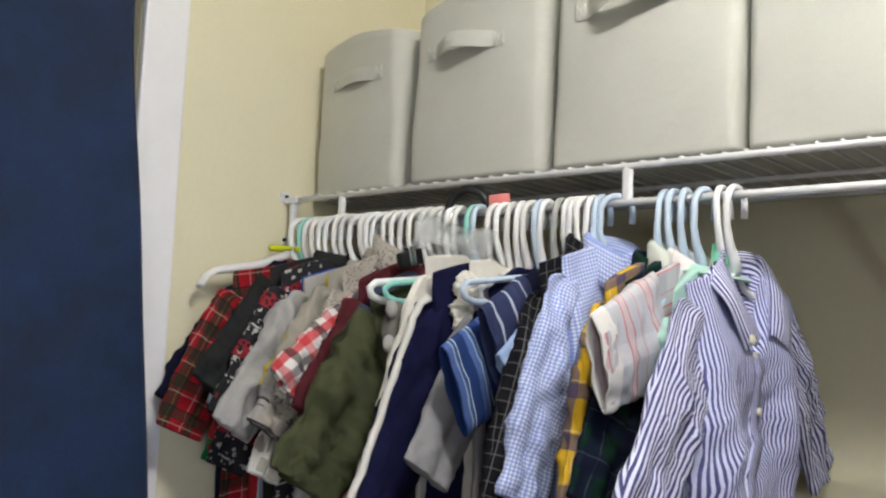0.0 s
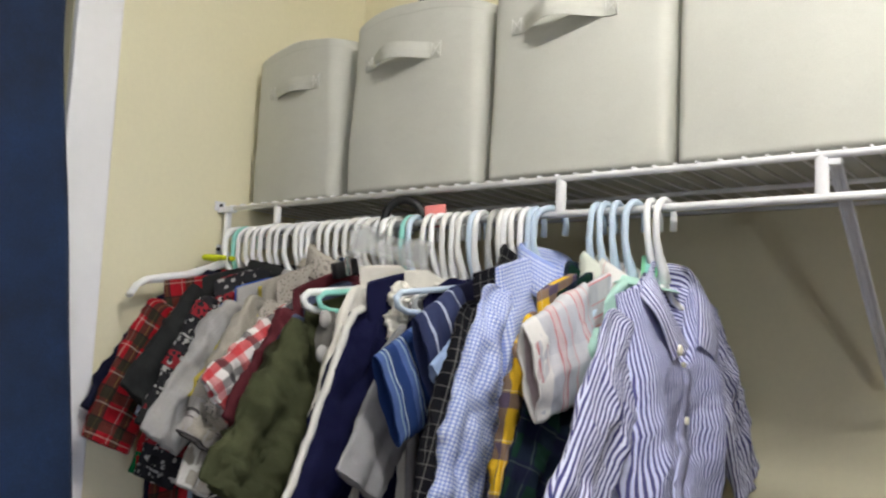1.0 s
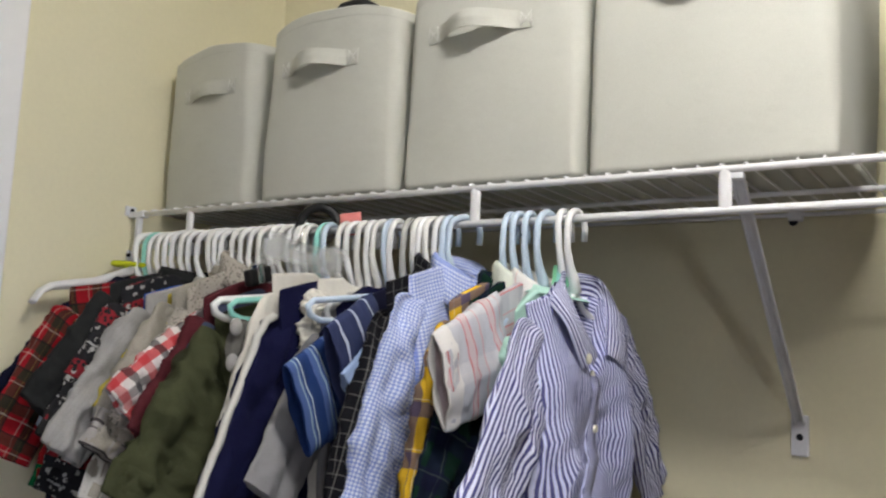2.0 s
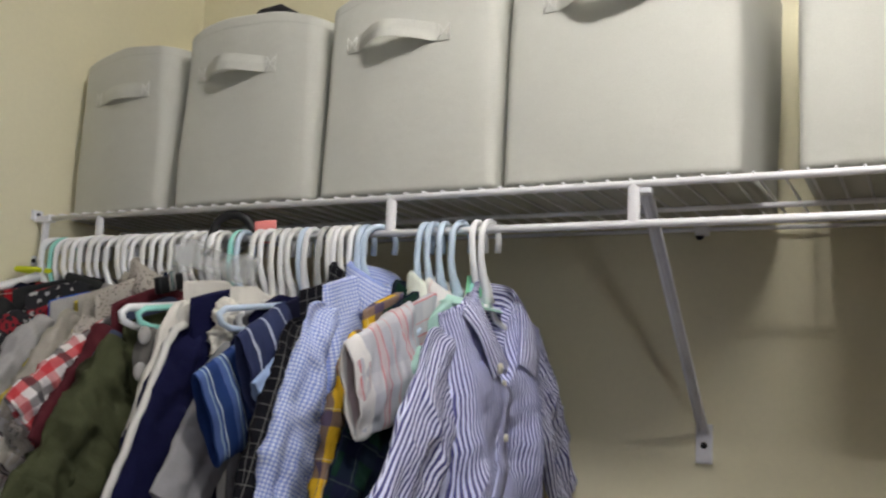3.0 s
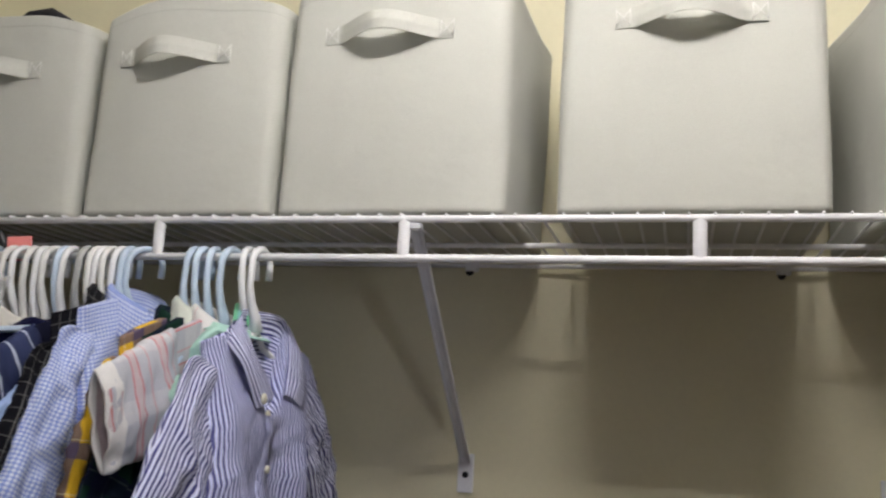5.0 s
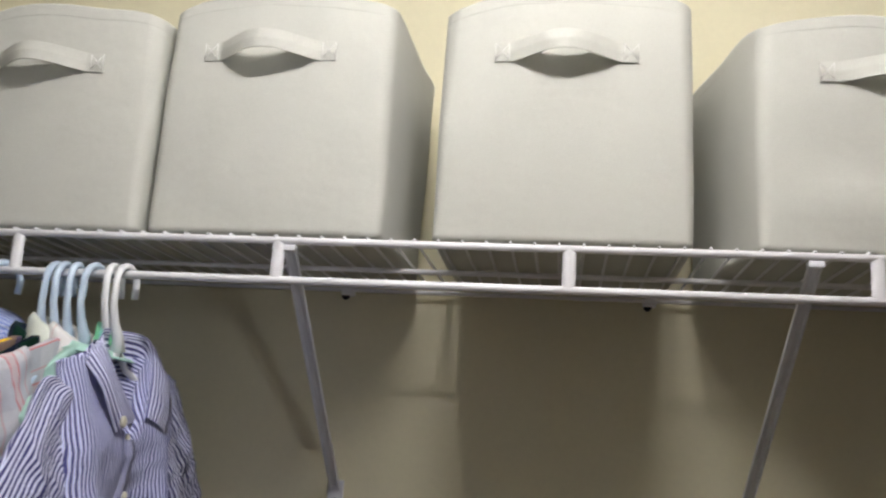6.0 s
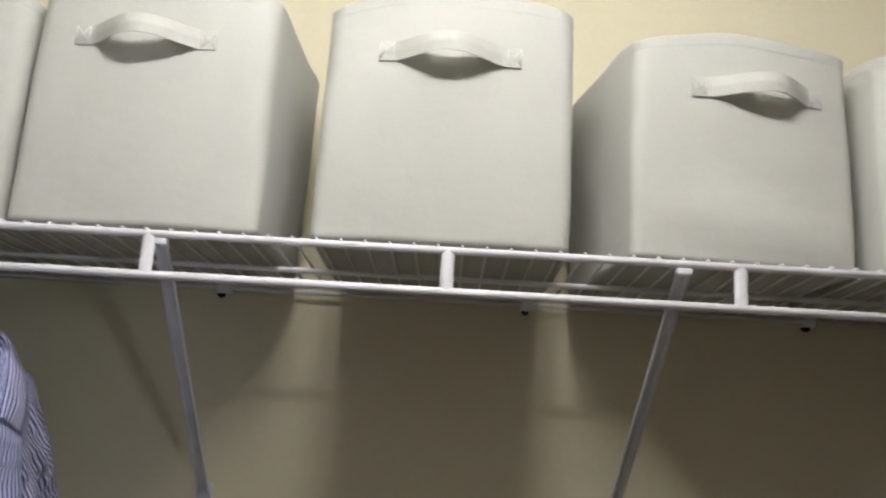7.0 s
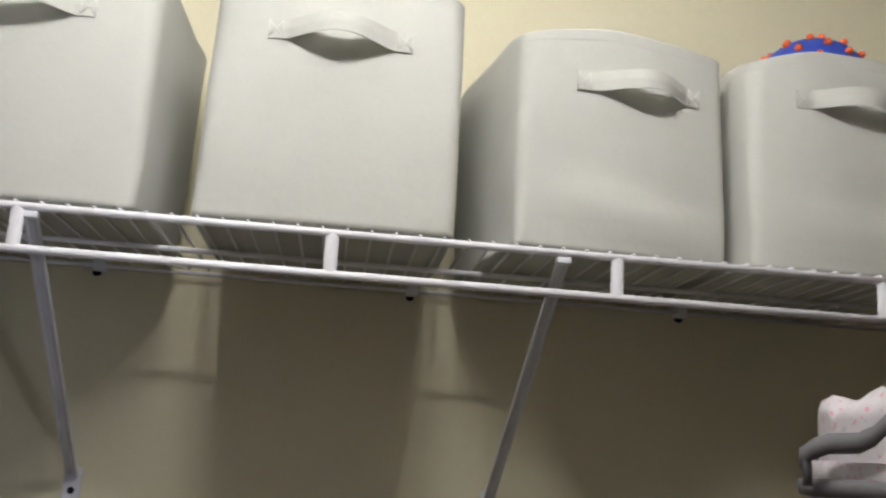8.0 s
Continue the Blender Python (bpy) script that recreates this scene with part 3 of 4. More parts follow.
ball(1.222, 0.150, 2.031, 0.078)
bag = thing("bag", "black bag with a padded strap, in a fabric bin", "bag", pose(-0.288, 0.10, 1.922))
bm = bmesh.new()
bmesh.ops.create_icosphere(bm, subdivisions=3, radius=1, matrix=Matrix.Diagonal((0.08, 0.09, 0.125, 1)))
part("body", bm, cloth("black nylon", (0.015, 0.015, 0.017)), bag)
bm = bmesh.new()
tube(bm, [(-0.05, 0, 0.09), (-0.045, 0, 0.135), (-0.02, 0, 0.155), (0.012, 0, 0.157), (0.04, 0, 0.142), (0.06, 0, 0.09)], 0.010, 8)
part("strap", bm, cloth("black webbing", (0.03, 0.03, 0.032)), bag)


def folded(x, y, z, size, material, label):
    bm = bmesh.new()
    bmesh.ops.create_icosphere(bm, subdivisions=4, radius=1)
    for v in bm.verts:
        p = Vector([math.copysign(abs(c) ** 0.7, c) for c in v.co])
        p *= 1 + 0.10 * rough3(p.x * 2 + x * 9, p.y * 2, p.z * 2) + 0.04 * rough3(p.x * 6, p.y * 6 + x, p.z * 6)
        v.co = Vector((p.x * size[0], p.y * size[1], p.z * size[2]))
    ob = part("folded_cloth", bm, material, None, at=pose(x, y, z))
    return tagged(ob, label, "clothing")


folded(0.330, 0.155, 1.915, (0.060, 0.09, 0.140), MAROON, "folded dark red cloth in a fabric bin")
folded(0.520, 0.13, 1.915, (0.045, 0.09, 0.138), MAROON, "folded dark red cloth in a fabric bin")
folded(0.665, 0.11, 1.912, (0.055, 0.08, 0.138), WHITE_TRIM, "folded white cloth in a fabric bin")


# ---- hangers ----
def hanger(x, material, tone, turn=0.0, half=0.165, tilt=0.0, rise=0.0, thick=0.0040, frame_on=True, drop=0.0, r=0.0205):
    """A tubular plastic hanger whose hook sits on the rod at x."""
    top = thing("clothes_hanger", f"{tone} plastic clothes hanger hooked over the rod", "hanger",
                pose(x, 0, ROD_Z, 0, tilt, turn), "clothes hangers on the rod")
    c = 0.0046 + thick - r + rise
    pts = [(0, 0.0, -0.085), (0, -0.004, -0.070), (0, -0.014, -0.055), (0, -r, -0.036)]
    pts += [(0, -r * math.cos(a), c + r * math.sin(a)) for a in [math.pi * k / 10 for k in range(11)]]
    pts += [(0, r * 0.97, c - 0.012)]
    bm = bmesh.new()
    tube(bm, pts, [thick * 2.0, thick * 1.6, thick * 1.25] + [thick] * (len(pts) - 3), 8)
    part("hook", bm, material, top)
    if frame_on:
        bm = bmesh.new()
        z = -0.085 - drop
        arm = [(0, 0, -0.084), (0, 0.02, z - 0.004), (0, half * 0.5, z - 0.012), (0, half - 0.010, z - 0.021), (0, half, z - 0.028), (0, half - 0.004, z - 0.037), (0, half - 0.02, z - 0.042), (0, 0, z - 0.044)]
        loop = arm + [(p[0], -p[1], p[2]) for p in reversed(arm[1:-1])] + [arm[0]]
        tube(bm, loop, thick * 0.95, 8)
        part("frame", bm, material, top)
    return top


WH, IV, BL, MT, GR = (WHITE_PLASTIC, "white"), (IVORY_PLASTIC, "ivory"), (BLUE_PLASTIC, "pale blue"), (MINT_PLASTIC, "mint green"), (GREY_PLASTIC, "grey")
rng = random.Random(7)
for x, kind in ((-0.590, WH), (-0.572, MT), (-0.560, WH), (-0.542, IV), (-0.524, WH), (-0.508, WH), (-0.490, IV), (-0.474, WH), (-0.452, WH), (-0.436, IV), (-0.420, WH),
                (-0.403, WH), (-0.384, IV), (-0.366, WH), (-0.350, WH), (-0.330, IV), (-0.312, WH), (-0.292, IV), (-0.274, WH)):
    hanger(x, *kind, turn=rng.uniform(-58, 2), tilt=rng.uniform(-8, 8), rise=rng.uniform(0, 0.002), half=0.088, drop=0.014)
for x, kind, turn, half in ((-0.256, IV, 10, 0.14), (-0.229, MT, -4, 0.156), (-0.222, BL, 8, 0.14), (-0.196, IV, 6, 0.14), (-0.178, WH, -8, 0.12), (-0.166, IV, 12, 0.14), (-0.152, WH, 14, 0.12), (-0.135, IV, -5, 0.12),
                            (-0.120, BL, 3, 0.166), (-0.112, WH, 9, 0.14), (-0.092, GR, 12, 0.14), (-0.076, IV, 4, 0.14), (-0.066, WH, 0, 0.14), (-0.056, IV, -4, 0.14), (-0.044, WH, 6, 0.14), (-0.032, BL, 3, 0.14),
                            (-0.012, BL, -38, 0.13), (0.052, BL, 6, 0.14), (0.064, BL, 2, 0.14), (0.078, BL, 8, 0.14), (0.100, BL, -6, 0.14), (0.121, WH, 4, 0.14), (0.136, WH, -3, 0.14)):
    hanger(x, *kind, turn=turn, tilt=rng.uniform(-4, 4), half=half if half > 0.15 or half == 0.12 else 0.088, drop=0 if half > 0.15 or half == 0.12 else 0.014)
# a thick black hook, and the white child hanger whose arm stands clear of the clothes
hanger(-0.246, BLACK_PLASTIC, "thick black", -62, 0.088, 0, 0.023, 0.0064, True, 0.014, 0.027)
hanger(-0.268, WHITE_PLASTIC, "wide flat white", 4, 0.170, 0, 0, 0.0050)
suit = thing("clothes_hanger", "broad white moulded coat hanger beside the wall", "hanger", pose(-0.603, 0, ROD_Z, 0, 0, 2), "clothes hangers on the rod")
bm = bmesh.new()
tube(bm, [(0, 0.0, -0.046), (0, -0.010, -0.036), (0, -0.019, -0.024)] + [(0, -0.019 * math.cos(a), -0.010 + 0.019 * math.sin(a)) for a in [math.pi * k / 10 for k in range(11)]], 0.0042, 8)
part("hook", bm, WHITE_PLASTIC, suit)
bm = bmesh.new()
spine = [(0.0, -0.040), (0.045, -0.058), (0.090, -0.074), (0.130, -0.081), (0.160, -0.086), (0.176, -0.095), (0.186, -0.110)]
rows = []
for y, z in [(-y, z) for y, z in reversed(spine)] + spine[1:]:
    end = abs(y) / 0.186
    hx, hz = 0.0055 + 0.0045 * smoothstep(0.3, 0.9, end), 0.0072 - 0.003 * smoothstep(0.7, 1.0, end)
    rows.append([(hx * math.cos(a), y, z + hz * math.sin(a)) for a in [2 * math.pi * k / 12 for k in range(12)]])
vs = sheet(bm, rows, None, True)
bm.faces.new(vs[0]), bm.faces.new(vs[-1])
part("shoulder_bar", bm, WHITE_PLASTIC, suit)


# clear trouser hanger with two grip clips, and small tags on the rod
def clip_hanger(x, tn, sl):
    top = thing("clip_hanger", "clear plastic trouser hanger with grip clips on the rod", "hanger", pose(x, 0, ROD_Z, 0, 0, tn) @ pose(0, 0, 0, sl))
    bm = bmesh.new()
    pts = [(0, 0, -0.06), (0, -0.012, -0.04)] + [(0, -0.018 * math.cos(a), -0.010 + 0.018 * math.sin(a)) for a in [math.pi * k / 8 for k in range(9)]]
    tube(bm, pts, 0.0032, 8)
    part("hook", bm, CHROME, top)
    bm = bmesh.new()
    block(bm, -0.002, 0.002, -0.130, 0.06, -0.060, -0.040, 0.002)
    part("bar", bm, CLEAR, top)
    for y in (-0.115, -0.02):
        bm = bmesh.new()
        block(bm, -0.0075, -0.0035, y - 0.010, y + 0.010, -0.070, -0.036, 0.0015)
        block(bm, 0.0035, 0.0075, y - 0.010, y + 0.010, -0.070, -0.034, 0.0015)
        part("clip", bm, CLEAR, top)


clip_hanger(-0.226, 4, -5)
swung = thing("clip_hanger", "clear plastic trouser hanger swung along the rod", "hanger", pose(-0.262, 0, ROD_Z))
bm = bmesh.new()
tube(bm, [(0.006, -0.045, -0.024), (0, -0.030, -0.026)] + [(0, -0.018 * math.cos(a), -0.010 + 0.018 * math.sin(a)) for a in [math.pi * k / 8 for k in range(9)]], 0.0030, 8)
part("hook", bm, CHROME, swung)
SWUNG = pose(0.040, -0.050, -0.036, 0, 14, 0)
bm = bmesh.new()
for z0, z1 in ((-0.012, -0.008), (0.008, 0.012)):
    block(bm, -0.062, 0.062, -0.004, 0.004, z0, z1, 0.0012)
block(bm, -0.062, 0.062, -0.0012, 0.0012, -0.008, 0.008, 0.0005)
part("bar", bm, CLEAR, swung, at=SWUNG)
for x in (-0.050, 0.046):
    bm = bmesh.new()
    block(bm, x - 0.013, x + 0.013, -0.0085, -0.0045, -0.020, 0.016, 0.0015)
    block(bm, x - 0.013, x + 0.013, 0.0045, 0.0085, -0.020, 0.018, 0.0015)
    part("clip", bm, CLEAR, swung, at=SWUNG)
grip = thing("black_clip", "black plastic garment clip with a bright metal spring", "clip", pose(-0.295, -0.060, 1.648, 16))
bm = bmesh.new()
block(bm, -0.006, 0.006, -0.021, 0.021, -0.013, 0.009, 0.003)
part("jaw", bm, BLACK_PLASTIC, grip)
bm = bmesh.new()
block(bm, -0.0075, 0.0075, -0.006, 0.006, -0.012, 0.015, 0.002)
part("spring", bm, CHROME, grip)
tag = thing("rod_tag", "coral pink plastic size tag on the rod", "tag", pose(-0.192, 0, ROD_Z, 0, -6, 20))
bm = bmesh.new()
block(bm, -0.005, 0.005, 0.0046, 0.0075, -0.006, 0.016, 0.001)
block(bm, -0.015, 0.015, 0.0040, 0.0085, 0.010, 0.025, 0.002)
block(bm, -0.005, 0.005, -0.006, 0.0075, 0.0046, 0.0075, 0.001)
part("plate", bm, PINK_PLASTIC, tag)


size_clip = thing("size_clip", "small mint green plastic clip on a white hanger", "clip", pose(0.121, -0.001, 1.644, -12, 0, 8))
bm = bmesh.new()
block(bm, -0.0095, 0.0095, -0.0105, 0.0105, -0.013, 0.013, 0.003)
part("body", bm, paint("green plastic", (0.22, 0.62, 0.36), 0.4, stain=(12, 0.04)), size_clip)
bm = bmesh.new()
block(bm, -0.0035, 0.0035, -0.0130, -0.0095, -0.010, 0.018, 0.0015)
part("lever", bm, MINT_PLASTIC, size_clip)


# ---- garments ----
ZN = 1.640    # height of the necks


def garment(name, label, category, x, material, shoulder, cuff, w0, w1, far=None, turn=0.0, neck=ZN, length=0.40, depth=0.018, seed=0,
            sleeve_mat=None, cuff_mat=None, cuff_len=0.03, collar=None, collar_mat=None, bend=0.0, width_low=1.0, wrinkle=1.0, sleeve_wrinkle=None, cap_drop=0.38, front=None, piping=None, collar_y=0.0, open_neck=0.026):
    """A garment on a hanger, in the plane across the rod at x. shoulder, cuff: (y, z) of the near shoulder point and the middle of the near cuff;
    w0, w1: the sleeve's width at both ends; far: the same two points on the far side."""
    ys, zs = shoulder
    far = far or ((-ys, zs), (-cuff[0], cuff[1]))
    top = thing(name, label, category, pose(x, 0, 0, 0, 0, turn), "clothes on hangers")
    rnd = random.Random(seed)
    ph = [rnd.uniform(0, 6.28) for _ in range(8)]
    half_n, half_f = abs(ys), abs(far[0][0])

    def shoulder_z(y):
        h, z_end = (half_n, zs) if y < 0 else (half_f, far[0][1])
        a = min(1.0, abs(y) / h)
        dip = 0.016 * max(0.0, 1 - (abs(y) / 0.045) ** 2)
        return neck - (neck - z_end) * (0.72 * a + 0.28 * a * a) - dip

    def body_point(s, t):
        h = half_n if math.cos(s) < 0 else half_f
        c, sn = math.cos(s), math.sin(s)
        w = h * (1 + (width_low - 1) * smoothstep(0.1, 1, t)) * (0.90 + 0.05 * (1 - smoothstep(0.0, 0.15, t)))
        y = w * math.copysign(abs(c) ** 0.8, c)
        d = (0.004 + depth * smoothstep(0.0, 0.25, t)) * (1 + 0.25 * math.sin(ph[0] + 3 * t))
        b = d * math.copysign(abs(sn) ** 0.7, sn)
        ease = smoothstep(0.03, 0.35, t)
        b += wrinkle * ease * (0.006 * math.sin(38 * y + ph[1] + 2.0 * t) + 0.004 * math.sin(71 * y + ph[2] - 3 * t + 1.2 * math.sin(5 * t)))
        b += wrinkle * 0.005 * rough3(y * 14 + seed, t * 3 + y * 4, sn) + wrinkle * 0.003 * rough3(y * 30, t * 7 + seed + y * 9, sn * 2)
        b += wrinkle * ease * creased(y * 9 + seed, t * 4.5 + y * 5, sn * 0.7)
        z = shoulder_z(y) - t * length - 0.006 * rough3(y * 7, t * 2, seed)
        if sn > 0 and collar and collar[0] == "shirt":
            z -= open_neck * max(0.0, 1 - ((y - collar_y) / 0.038) ** 2) * (1 - smoothstep(0.0, 0.27, t)) * min(1.0, sn * 3)
        return Vector((b, y, z))
    bm = bmesh.new()
    ns, nt = 88, 60
    rows = [[body_point(2 * math.pi * i / ns, (j / nt) ** 1.15) for i in range(ns)] for j in range(nt + 1)]
    uvs = [[(rows[0][i][1] + (0.003 if math.sin(2 * math.pi * i / ns) > 0 else 0.5), -length * (j / nt) ** 1.15) for i in range(ns)] for j in range(nt + 1)]
    vs = sheet(bm, rows, uvs, True)
    for k in range(1, ns // 2):
        if vs[0][k].is_valid and k + 1 <= ns // 2 - 1:
            lid = bm.faces.new((vs[0][k], vs[0][k + 1], vs[0][ns - k - 1], vs[0][ns - k]))
            for loop in lid.loops:
                loop[bm.loops.layers.uv.verify()].uv = (loop.vert.co.z + loop.vert.co.x * 0.5, loop.vert.co.y)
    part("body", bm, material, top)

    def sleeve(s_point, c_point, ph0, wa, wb):
        a, c = Vector((0, *s_point)), Vector((0, *c_point))
        out = math.copysign(1, c.y if abs(c.y) > 0.001 else a.y)
        a = a + Vector((0, -out * wa * 0.36, -wa * cap_drop))
        d = c - a
        length_s = d.length
        side = Vector((1, 0, 0)).cross(d).normalized()
        if side.y * out < 0:
            side = -side
        mid = (a + c) / 2 + side * bend
        n, m = 64, 40
        crease = wrinkle if sleeve_wrinkle is None else sleeve_wrinkle
        rows, uvs = [], []

        def ring(t, grow=1.0, inner=0.0):
            p = a * (1 - t) ** 2 + mid * 2 * t * (1 - t) + c * t * t
            tan = ((mid - a) * (1 - t) + (c - mid) * t).normalized()
            sd = Vector((1, 0, 0)).cross(tan).normalized()
            if sd.y * out < 0:
                sd = -sd
            w = (wa * (1 - t) + wb * t) / 2 * grow - inner
            cap = math.sqrt(max(0.02, 1 - (1 - min(1, t / 0.10)) ** 2))
            thick_s = max(0.0012, (0.27 * w * (1 - 0.75 * t) + 0.005) * (0.12 + 0.88 * smoothstep(-0.02, 0.42, t)) - inner)
            out_r = []
            for k in range(m):
                ang = 2 * math.pi * k / m
                cs, sn = math.cos(ang), math.sin(ang)
                fold = crease * (0.0013 * math.sin(t * 19 + 3.3 * cs + 2 * sn + ph0) * math.sin(t * 5 + ph0) ** 2 + 0.0016 * math.sin(7 * cs + 5 * t + ph0)
                                  + 0.0042 * rough3(t * 5 + seed, cs * 2.2, sn + ph0) + 0.0022 * rough3(t * 15, cs * 4 + seed, ph0))
                fold += 0.9 * crease * creased(t * 4.2 + 1.3 * cs + seed, cs * 1.1 - t * 2.0, sn * 0.9 + ph0) * min(1.0, t * 6) * (1 - 0.6 * t * t)
                out_r.append(p + sd * (w * cap * cs + fold * cs) + Vector((1, 0, 0)) * (thick_s * math.copysign(abs(sn) ** 0.8, sn) + 2.0 * fold * sn))
            return out_r

        def ring_uv(t):
            w = (wa * (1 - t) + wb * t) / 2
            th = 0.27 * w * (1 - 0.75 * t) + 0.005
            pts = [(w * math.cos(2 * math.pi * k / m), th * math.copysign(abs(math.sin(2 * math.pi * k / m)) ** 0.8, math.sin(2 * math.pi * k / m))) for k in range(m)]
            run = [0.0]
            for k in range(1, m):
                run.append(run[-1] + math.dist(pts[k - 1], pts[k]))
            return [(u - run[m // 4], -t * length_s) for u in run]
        for j in range(n + 1):
            t = j / n
            rows.append(ring(t))
            uvs.append(ring_uv(t))
        rows += [ring(1.0, 1.0, 0.0015), ring(0.94, 1.0, 0.003), ring(0.82, 0.92, 0.004)]
        uvs += [uvs[-1]] * 3
        bm = bmesh.new()
        vs = sheet(bm, rows, uvs, True)
        bm.faces.new(vs[0]), bm.faces.new(vs[-1])
        s_ob = part("sleeve", bm, sleeve_mat or material, top)
        if cuff_mat:
            t0 = 1 - cuff_len / length_s
            bm = bmesh.new()
            ts = [t0, t0 + 0.01, (t0 + 1) / 2, 0.995, 1.004]
            rr = [ring(t, 1.04 if 0 < i < 4 else 1.0, 0 if 0 < i < 4 else -0.0004) for i, t in enumerate(ts)] + [ring(1.004, 1.0, 0.002), ring(0.95, 1.0, 0.003)]
            uu = [ring_uv(t) for t in ts + [1.0, 0.95]]
            sheet(bm, rr, uu, True)
            part("cuff", bm, cuff_mat, s_ob)
        if piping:
            bm = bmesh.new()
            pts = [ring(t)[0] + Vector((0.004, 0, 0)) for t in [0.03 + 0.96 * k / 24 for k in range(25)]]
            tube(bm, pts, 0.0048, 8)
            part("piping", bm, piping, s_ob)
    sleeve(shoulder, cuff, ph[3], w0, w1)
    sleeve(far[0], far[1], ph[4], w0, w1)

    if collar and collar[1]:
        rows, uvs = [], []
        style, ca, cb, stand, fall = collar
        n = 40
        gap = 0.42 if style == "shirt" else 0.0
        for k in range(n + 1):
            a = gap + (2 * math.pi - 2 * gap) * k / n
            fr = max(0.0, math.cos(a))
            drop = fall * (1 + (0.45 if style == "shirt" else 0.1) * fr ** 4)
            flare = 0.009 + 0.006 * fr ** 2
            prof = ((0.0, -0.004), (-0.002, stand * 0.6), (0.0, stand), (0.004, stand + 0.002), (0.008, stand - 0.004), (flare, stand - drop * 0.6), (flare + 0.005, stand - drop),
                    (flare + 0.0035, stand - drop - 0.0005), (flare - 0.002, stand - drop * 0.6), (0.006, stand - 0.006), (0.002, stand - 0.002))
            base = neck - 0.020 - (open_neck + 0.004 if style == "shirt" else 0.008) * ((1 + math.cos(a)) / 2) ** 1.6
            row = []
            for dr, dz in prof:
                wav = 0.0018 * rough3(a * 2 + seed, dz * 60, 1)
                row.append(Vector(((cb + dr + wav) * math.cos(a), collar_y + (ca + dr + wav) * math.sin(a), base + dz)))
            rows.append(row)
            uvs.append([(dz * 1.0 + dr, a * 0.045) for dr, dz in prof])
        bm = bmesh.new()
        vs = sheet(bm, rows, uvs, False)
        part("collar", bm, collar_mat or material, top)

    if front:
        strip_mat, count = front
        wid = 0.013
        bm = bmesh.new()
        rows, uvs = [], []
        for j in range(41):
            t = 0.03 + 0.95 * j / 40
            mid = body_point(math.pi / 2, t)
            l, r_ = mid + Vector((0, -wid, 0)), mid + Vector((0, wid, 0))
            o = Vector((0.0032, 0, 0))
            wv = Vector((0, 0.0022 * math.sin(t * 21 + seed), 0))
            rows.append([l + wv, l + o + wv, mid + o * 1.25 + wv, r_ + o + wv, r_ + wv])
            uvs.append([(q * wid, -t * length) for q in (-1, -0.98, 0, 0.98, 1)])
        sheet(bm, rows, uvs, False)
        placket = part("placket", bm, strip_mat, top)
        for k in range(count):
            p = body_point(math.pi / 2, 0.10 + 0.86 * k / count)
            bm = bmesh.new()
            tube(bm, [(0, 0, 0), (0.0022, 0, 0), (0.0030, 0, 0)], [0.0044, 0.0044, 0.0036], 12)
            part("button", bm, BUTTON, placket, "small cream button", at=Matrix.Translation(p + Vector((0.0045, 0.001, 0))))
    return top


shirt = garment("dress_shirt", "navy and white striped button-down shirt on a hanger", "shirt", 0.140, STRIPED_FINE, (-0.130, 1.603), (-0.246, 1.340), 0.112, 0.074,
                far=((0.158, 1.606), (0.290, 1.385)), neck=1.636, seed=3, collar=("shirt", 0, 0, 0, 0), sleeve_mat=STRIPED, front=(STRIPED_FINE, 3), length=0.36, depth=0.015, bend=0.006,
                wrinkle=1.7, sleeve_wrinkle=0.75, cap_drop=0.25, turn=2, collar_y=0.010, open_neck=0.070)


def curve_through(points, n):
    """A smooth line through a few points."""
    ps = [Vector(p) for p in points]
    ps = [ps[0] * 2 - ps[1]] + ps + [ps[-1] * 2 - ps[-2]]
    out = []
    for k in range(n + 1):
        s = k / n * (len(ps) - 3)
        i = min(int(s), len(ps) - 4)
        u = s - i
        a, b, c, d = ps[i:i + 4]
        out.append(0.5 * ((2 * b) + (c - a) * u + (2 * a - 5 * b + 4 * c - d) * u * u + (3 * b - a - 3 * c + d) * u ** 3))
    return out


# pointed collar, its two wings folded out over the chest
fold = curve_through(((0.022, 0.006, 1.558), (0.014, -0.040, 1.604), (0.000, -0.048, 1.642), (-0.014, 0.012, 1.652), (0.000, 0.064, 1.648), (0.014, 0.056, 1.608), (0.022, 0.034, 1.560)), 48)
edge = curve_through(((0.028, -0.046, 1.544), (0.022, -0.078, 1.588), (-0.002, -0.078, 1.616), (-0.026, 0.012, 1.620), (-0.002, 0.090, 1.622), (0.022, 0.098, 1.588), (0.028, 0.082, 1.540)), 48)
inner = curve_through(((0.017, 0.010, 1.546), (0.009, -0.030, 1.588), (-0.002, -0.034, 1.608), (-0.011, 0.012, 1.612), (-0.002, 0.056, 1.612), (0.009, 0.054, 1.588), (0.017, 0.040, 1.550)), 48)
rows, uvs = [], []
for k in range(49):
    f, e, i_ = fold[k], edge[k], inner[k]
    puff = Vector((0.004 + 0.002 * rough3(k * 0.3, 2, 1), 0, 0.002))
    under = Vector((-0.0022, 0, -0.0012))
    line = [i_, (i_ + f) / 2, f, f + (e - f) * 0.06 + Vector((0.002, 0, 0.002)), f + (e - f) * 0.4 + puff * 1.3, f + (e - f) * 0.75 + puff, e, e + under, f + (e - f) * 0.4 + under]
    rows.append(line)
    uvs.append([(q, k * 0.0055) for q in (-0.03, -0.015, 0.0, 0.004, 0.02, 0.038, 0.05, 0.051, 0.06)])
bm = bmesh.new()
sheet(bm, rows, uvs, False)
wing = part("collar", bm, STRIPED, shirt)
